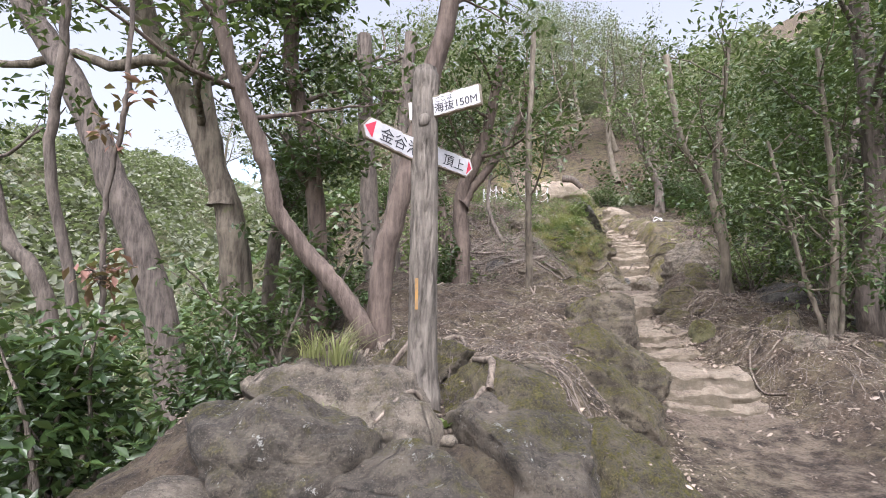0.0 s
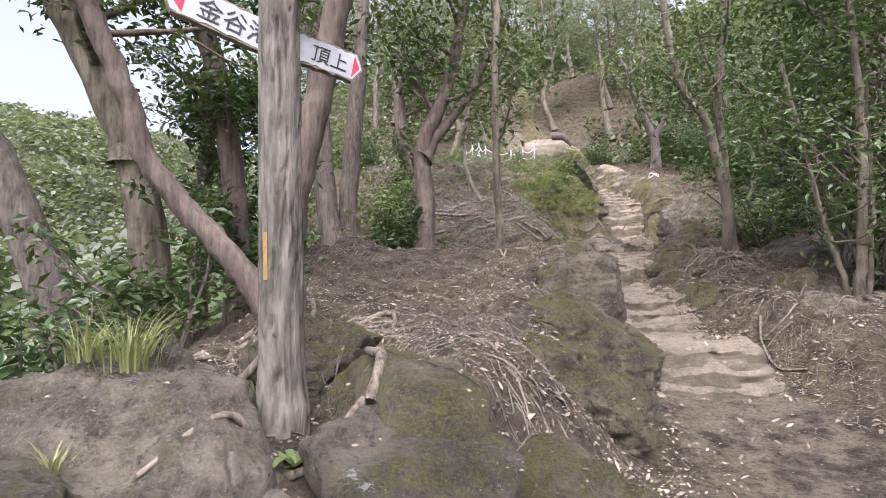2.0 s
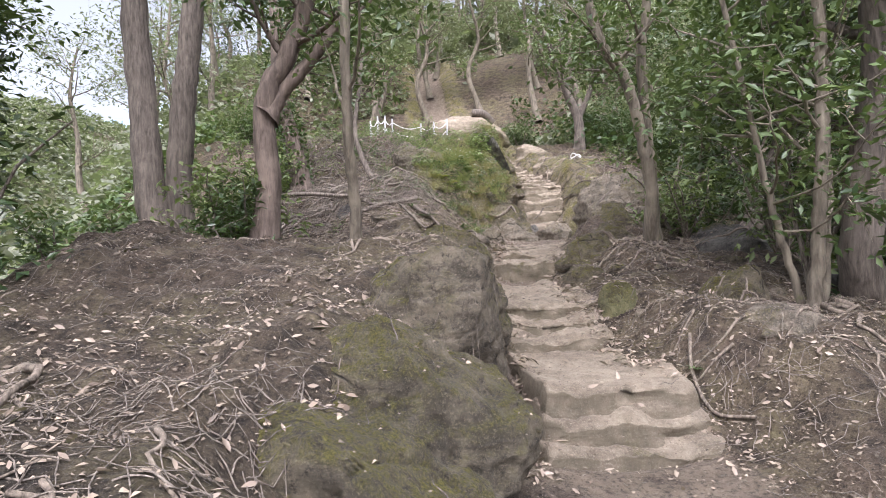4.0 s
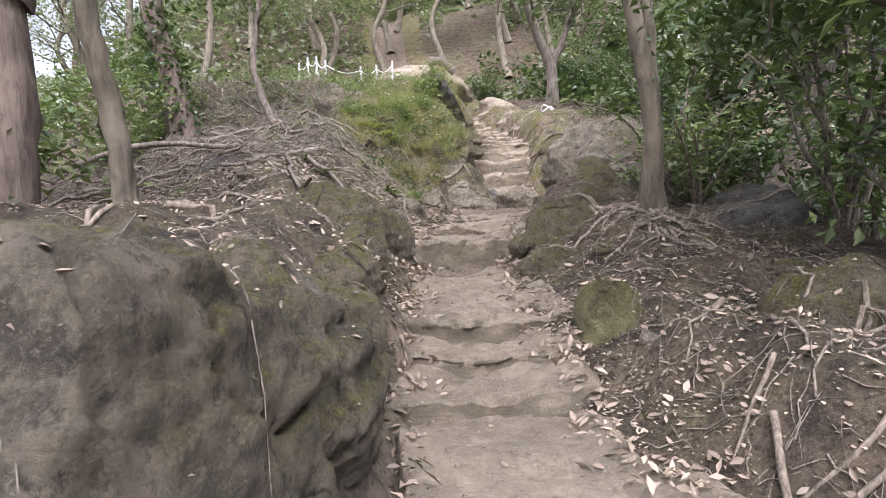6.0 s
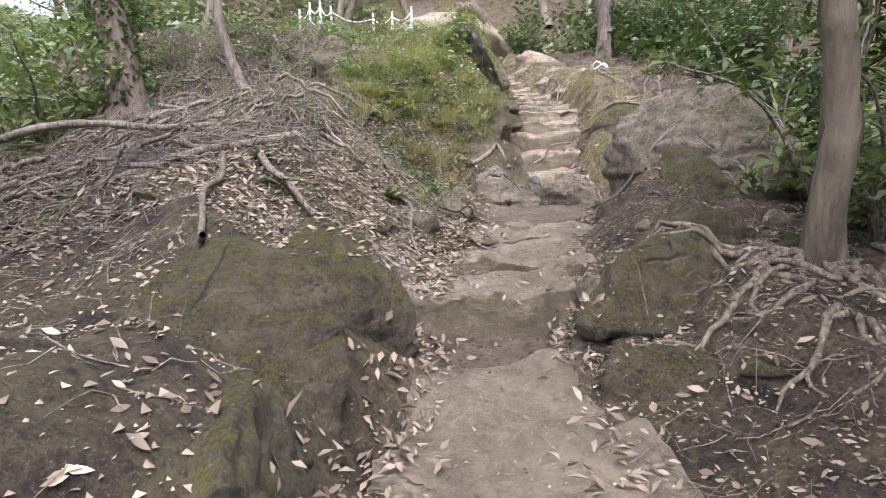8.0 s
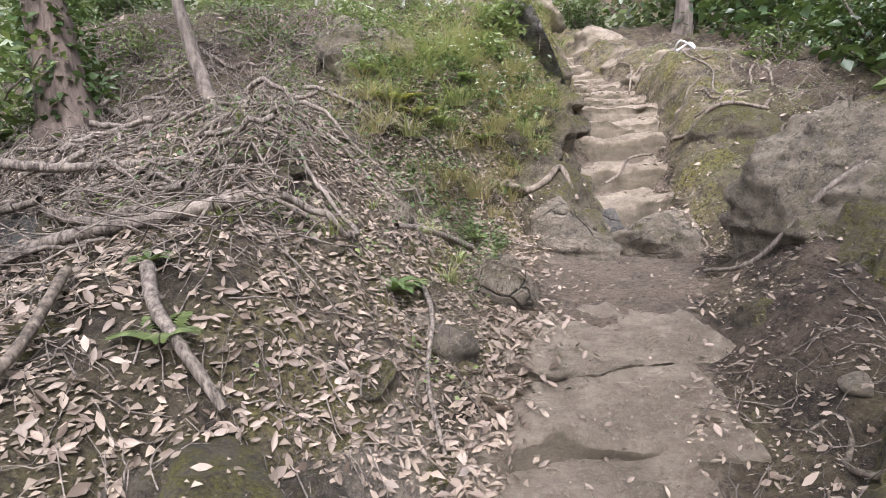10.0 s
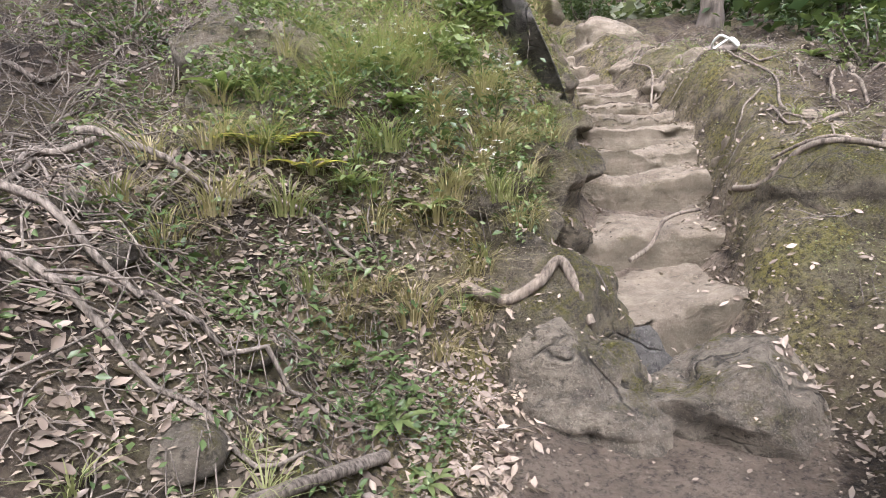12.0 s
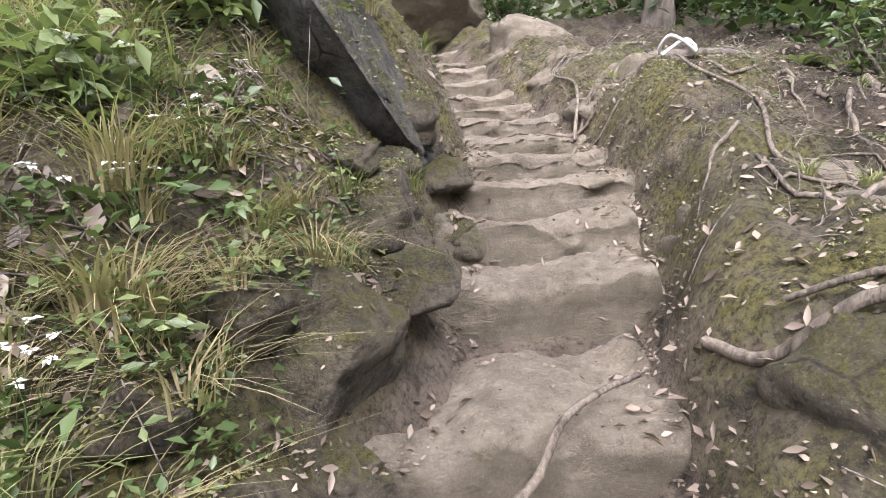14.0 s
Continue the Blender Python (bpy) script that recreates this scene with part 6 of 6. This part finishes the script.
# ---- fallen leaves ----
def fallen(label, count, xr, yr, size, seed, on_trail=0.12, low=-0.3, lift=0.012):
    g2 = np.random.default_rng(seed)
    x, y = g2.uniform(*xr, count), g2.uniform(*yr, count)
    s = np.abs(x - TRAIL_X(y)) - TRAIL_W(y)
    keep = (g2.uniform(0, 1, count) < np.where(s < -0.12, on_trail, 1.0)) & (fbm(x * 1.7, y * 1.7, 3, seed) + 0.5 * np.exp(-((s + 0.05) / 0.15) ** 2) > low)
    x, y = x[keep], y[keep]
    proud = top(x, y) - ground(x, y)
    keep = (proud < 0.06) | (g2.uniform(0, 1, len(x)) < np.where(s[keep] < 0, 0.5, 0.04))
    x, y = x[keep], y[keep]
    n = len(x)
    a = g2.uniform(0, 6.283, n)
    L = size * (0.4 + 1.2 * g2.beta(1.3, 2.2, n))
    e = 0.02
    nx = -(ground(x + e, y) - ground(x - e, y)) / (2 * e) + g2.normal(0, 0.5, n)
    ny = -(ground(x, y + e) - ground(x, y - e)) / (2 * e) + g2.normal(0, 0.5, n)
    nor = np.stack([nx, ny, np.ones(n)], 1)
    nor /= np.linalg.norm(nor, axis=1)[:, None]
    d = np.stack([np.cos(a), np.sin(a), 0 * a], 1)
    d -= nor * (d * nor).sum(1)[:, None]
    d /= np.linalg.norm(d, axis=1)[:, None]
    sd = np.cross(nor, d)
    z = top(x, y)
    c = np.stack([x, y, z + lift], 1)
    L = L[:, None]
    w = L * g2.uniform(0.3, 0.48, n)[:, None]
    curl = nor * L * g2.uniform(-0.05, 0.2, n)[:, None]
    v = np.stack([c - d * L / 2 + curl * 0.6, c - d * L * 0.1 + sd * w / 2 + curl, c - d * L * 0.05, c + d * L * 0.22 + sd * w * 0.36 + curl * 0.9, c + d * L / 2 + curl * 0.8, c + d * L * 0.22 - sd * w * 0.36 + curl * 0.9, c - d * L * 0.1 - sd * w / 2 + curl], 1).reshape(-1, 3)
    k = np.arange(n)[:, None] * 7
    f = np.concatenate([k + np.array([t]) for t in ((0, 2, 1), (1, 2, 3), (3, 2, 4), (4, 2, 5), (5, 2, 6), (6, 2, 0))], 0)
    tagged(piece("fallen_leaves", mesh_from("fallen_leaves", v, f, LEAF_DRY, False)), label, "leaves", kind="stuff")


fallen("dry brown leaves scattered on the crest", 2600, (-1.2, 1.9), (2.6, 8.8), 0.038, 1)
fallen("dry brown leaves scattered on the lower trail", 1500, (0.4, 3.9), (1.2, 6.2), 0.05, 2, 0.35)
fallen("dry brown leaves on the rooted bank", 1700, (2.8, 4.8), (5.0, 9.8), 0.038, 3)
fallen("pale dry leaves thick on the bank", 9500, (0.0, 3.0), (8.6, 11.9), 0.047, 4, 0.2)
fallen("pale dry leaves along the steps", 2200, (1.9, 4.4), (6.0, 12.2), 0.048, 5, 0.12)
fallen("dry leaves on the grassy bank", 2000, (1.0, 3.5), (11.6, 14.0), 0.045, 6)
fallen("dry leaves on the mossy bank", 2000, (4.2, 6.6), (9.8, 17), 0.042, 7)
fallen("dry leaves along the upper steps", 900, (3.3, 5.0), (12.2, 18), 0.05, 8, 0.15)
fallen("dry leaves around the mound", 2600, (-2.2, 3.2), (12, 19), 0.08, 9)


def crumbs(label, count, xr, yr, size, seed, on_trail=0.1, on_rock=0.15):
    """Fine litter: broken leaves, bark and soil lumps, each a bent three-sided chip."""
    g2 = np.random.default_rng(seed)
    x, y = g2.uniform(*xr, count), g2.uniform(*yr, count)
    s = np.abs(x - TRAIL_X(y)) - TRAIL_W(y)
    keep = (g2.uniform(0, 1, count) < np.where(s < -0.08, on_trail, 1.0)) & (fbm(x * 2.6, y * 2.6, 3, seed) > -0.25)
    x, y = x[keep], y[keep]
    z = top(x, y)
    keep = (z - ground(x, y) < 0.05) | (g2.uniform(0, 1, len(x)) < on_rock)
    x, y, z = x[keep], y[keep], z[keep]
    n = len(x)
    c = np.stack([x, y, z + 0.004], 1)
    L = size * (0.35 + 1.5 * g2.beta(1.2, 3.0, n))[:, None]
    v = []
    for k in range(3):
        a = 2.09 * k + g2.uniform(-0.7, 0.7, n)
        v.append(c + L * np.stack([np.cos(a), np.sin(a), g2.uniform(-0.25, 0.6, n)], 1) * g2.uniform(0.35, 1.0, n)[:, None])
    v.append(c + np.stack([0 * x, 0 * x, L[:, 0] * 0.45], 1))
    v = np.stack(v, 1).reshape(-1, 3)
    k = np.arange(n)[:, None] * 4
    f = np.concatenate([k + np.array([t]) for t in ((0, 1, 3), (1, 2, 3), (2, 0, 3))], 0)
    tagged(piece("leaf_litter", mesh_from("leaf_litter", v, f, CRUMB, False)), label, "leaf litter", kind="stuff")


crumbs("dark crumbled leaves and bark on the crest", 16000, (-1.4, 1.9), (2.4, 9.0), 0.016, 71)
crumbs("crumbled leaves and soil lumps on the rooted bank", 11000, (2.6, 4.9), (4.4, 9.9), 0.016, 72)
crumbs("crumbled leaves and bark on the leafy bank", 34000, (-0.6, 3.2), (8.4, 12.2), 0.021, 73)
crumbs("crumbled leaves beneath the grassy bank's plants", 12000, (0.8, 3.5), (11.6, 14.4), 0.018, 74)
crumbs("crumbled leaves and grit on the mossy bank", 14000, (3.6, 6.4), (10.0, 17.0), 0.017, 75)
crumbs("grit and leaf crumbs on the lower trail", 5000, (-0.6, 3.6), (0.6, 5.4), 0.012, 76, 1.0)
crumbs("grit and leaf crumbs along the steps", 5000, (1.8, 4.6), (5.2, 13.6), 0.012, 77, 1.0, 1.0)


def drift(label, count, side, yr, size, seed):
    """Leaves blown together along the foot of a bank."""
    g2 = np.random.default_rng(seed)
    y = g2.uniform(*yr, count)
    x = TRAIL_X(y) + side * (TRAIL_W(y) + g2.normal(-0.02, 0.09, count))
    low = top(x, y) - ground(x, y) < 0.22
    x, y = x[low], y[low]
    count = len(x)
    c = np.stack([x, y, top(x, y) + g2.uniform(0.004, 0.03, count)], 1)
    v, f = leaf_cloud(c, size, g2, 0.4, 0.5, 0.6)
    tagged(piece("fallen_leaves", mesh_from("fallen_leaves", v, f, LEAF_DRY, False)), label, "leaves", kind="stuff")


drift("pale dry leaves drifted beside the steps", 900, -1, (5.0, 9.0), 0.05, 81)
drift("pale dry leaves drifted against the roots", 500, 1, (5.6, 9.0), 0.045, 82)
drift("pale dry leaves drifted beside the landing", 900, -1, (9.0, 12.2), 0.05, 83)
drift("dry leaves drifted beside the upper steps", 500, 1, (11.5, 15.0), 0.04, 84)
drift("dry leaves drifted below the grassy bank", 400, -1, (12.2, 15.0), 0.04, 85)
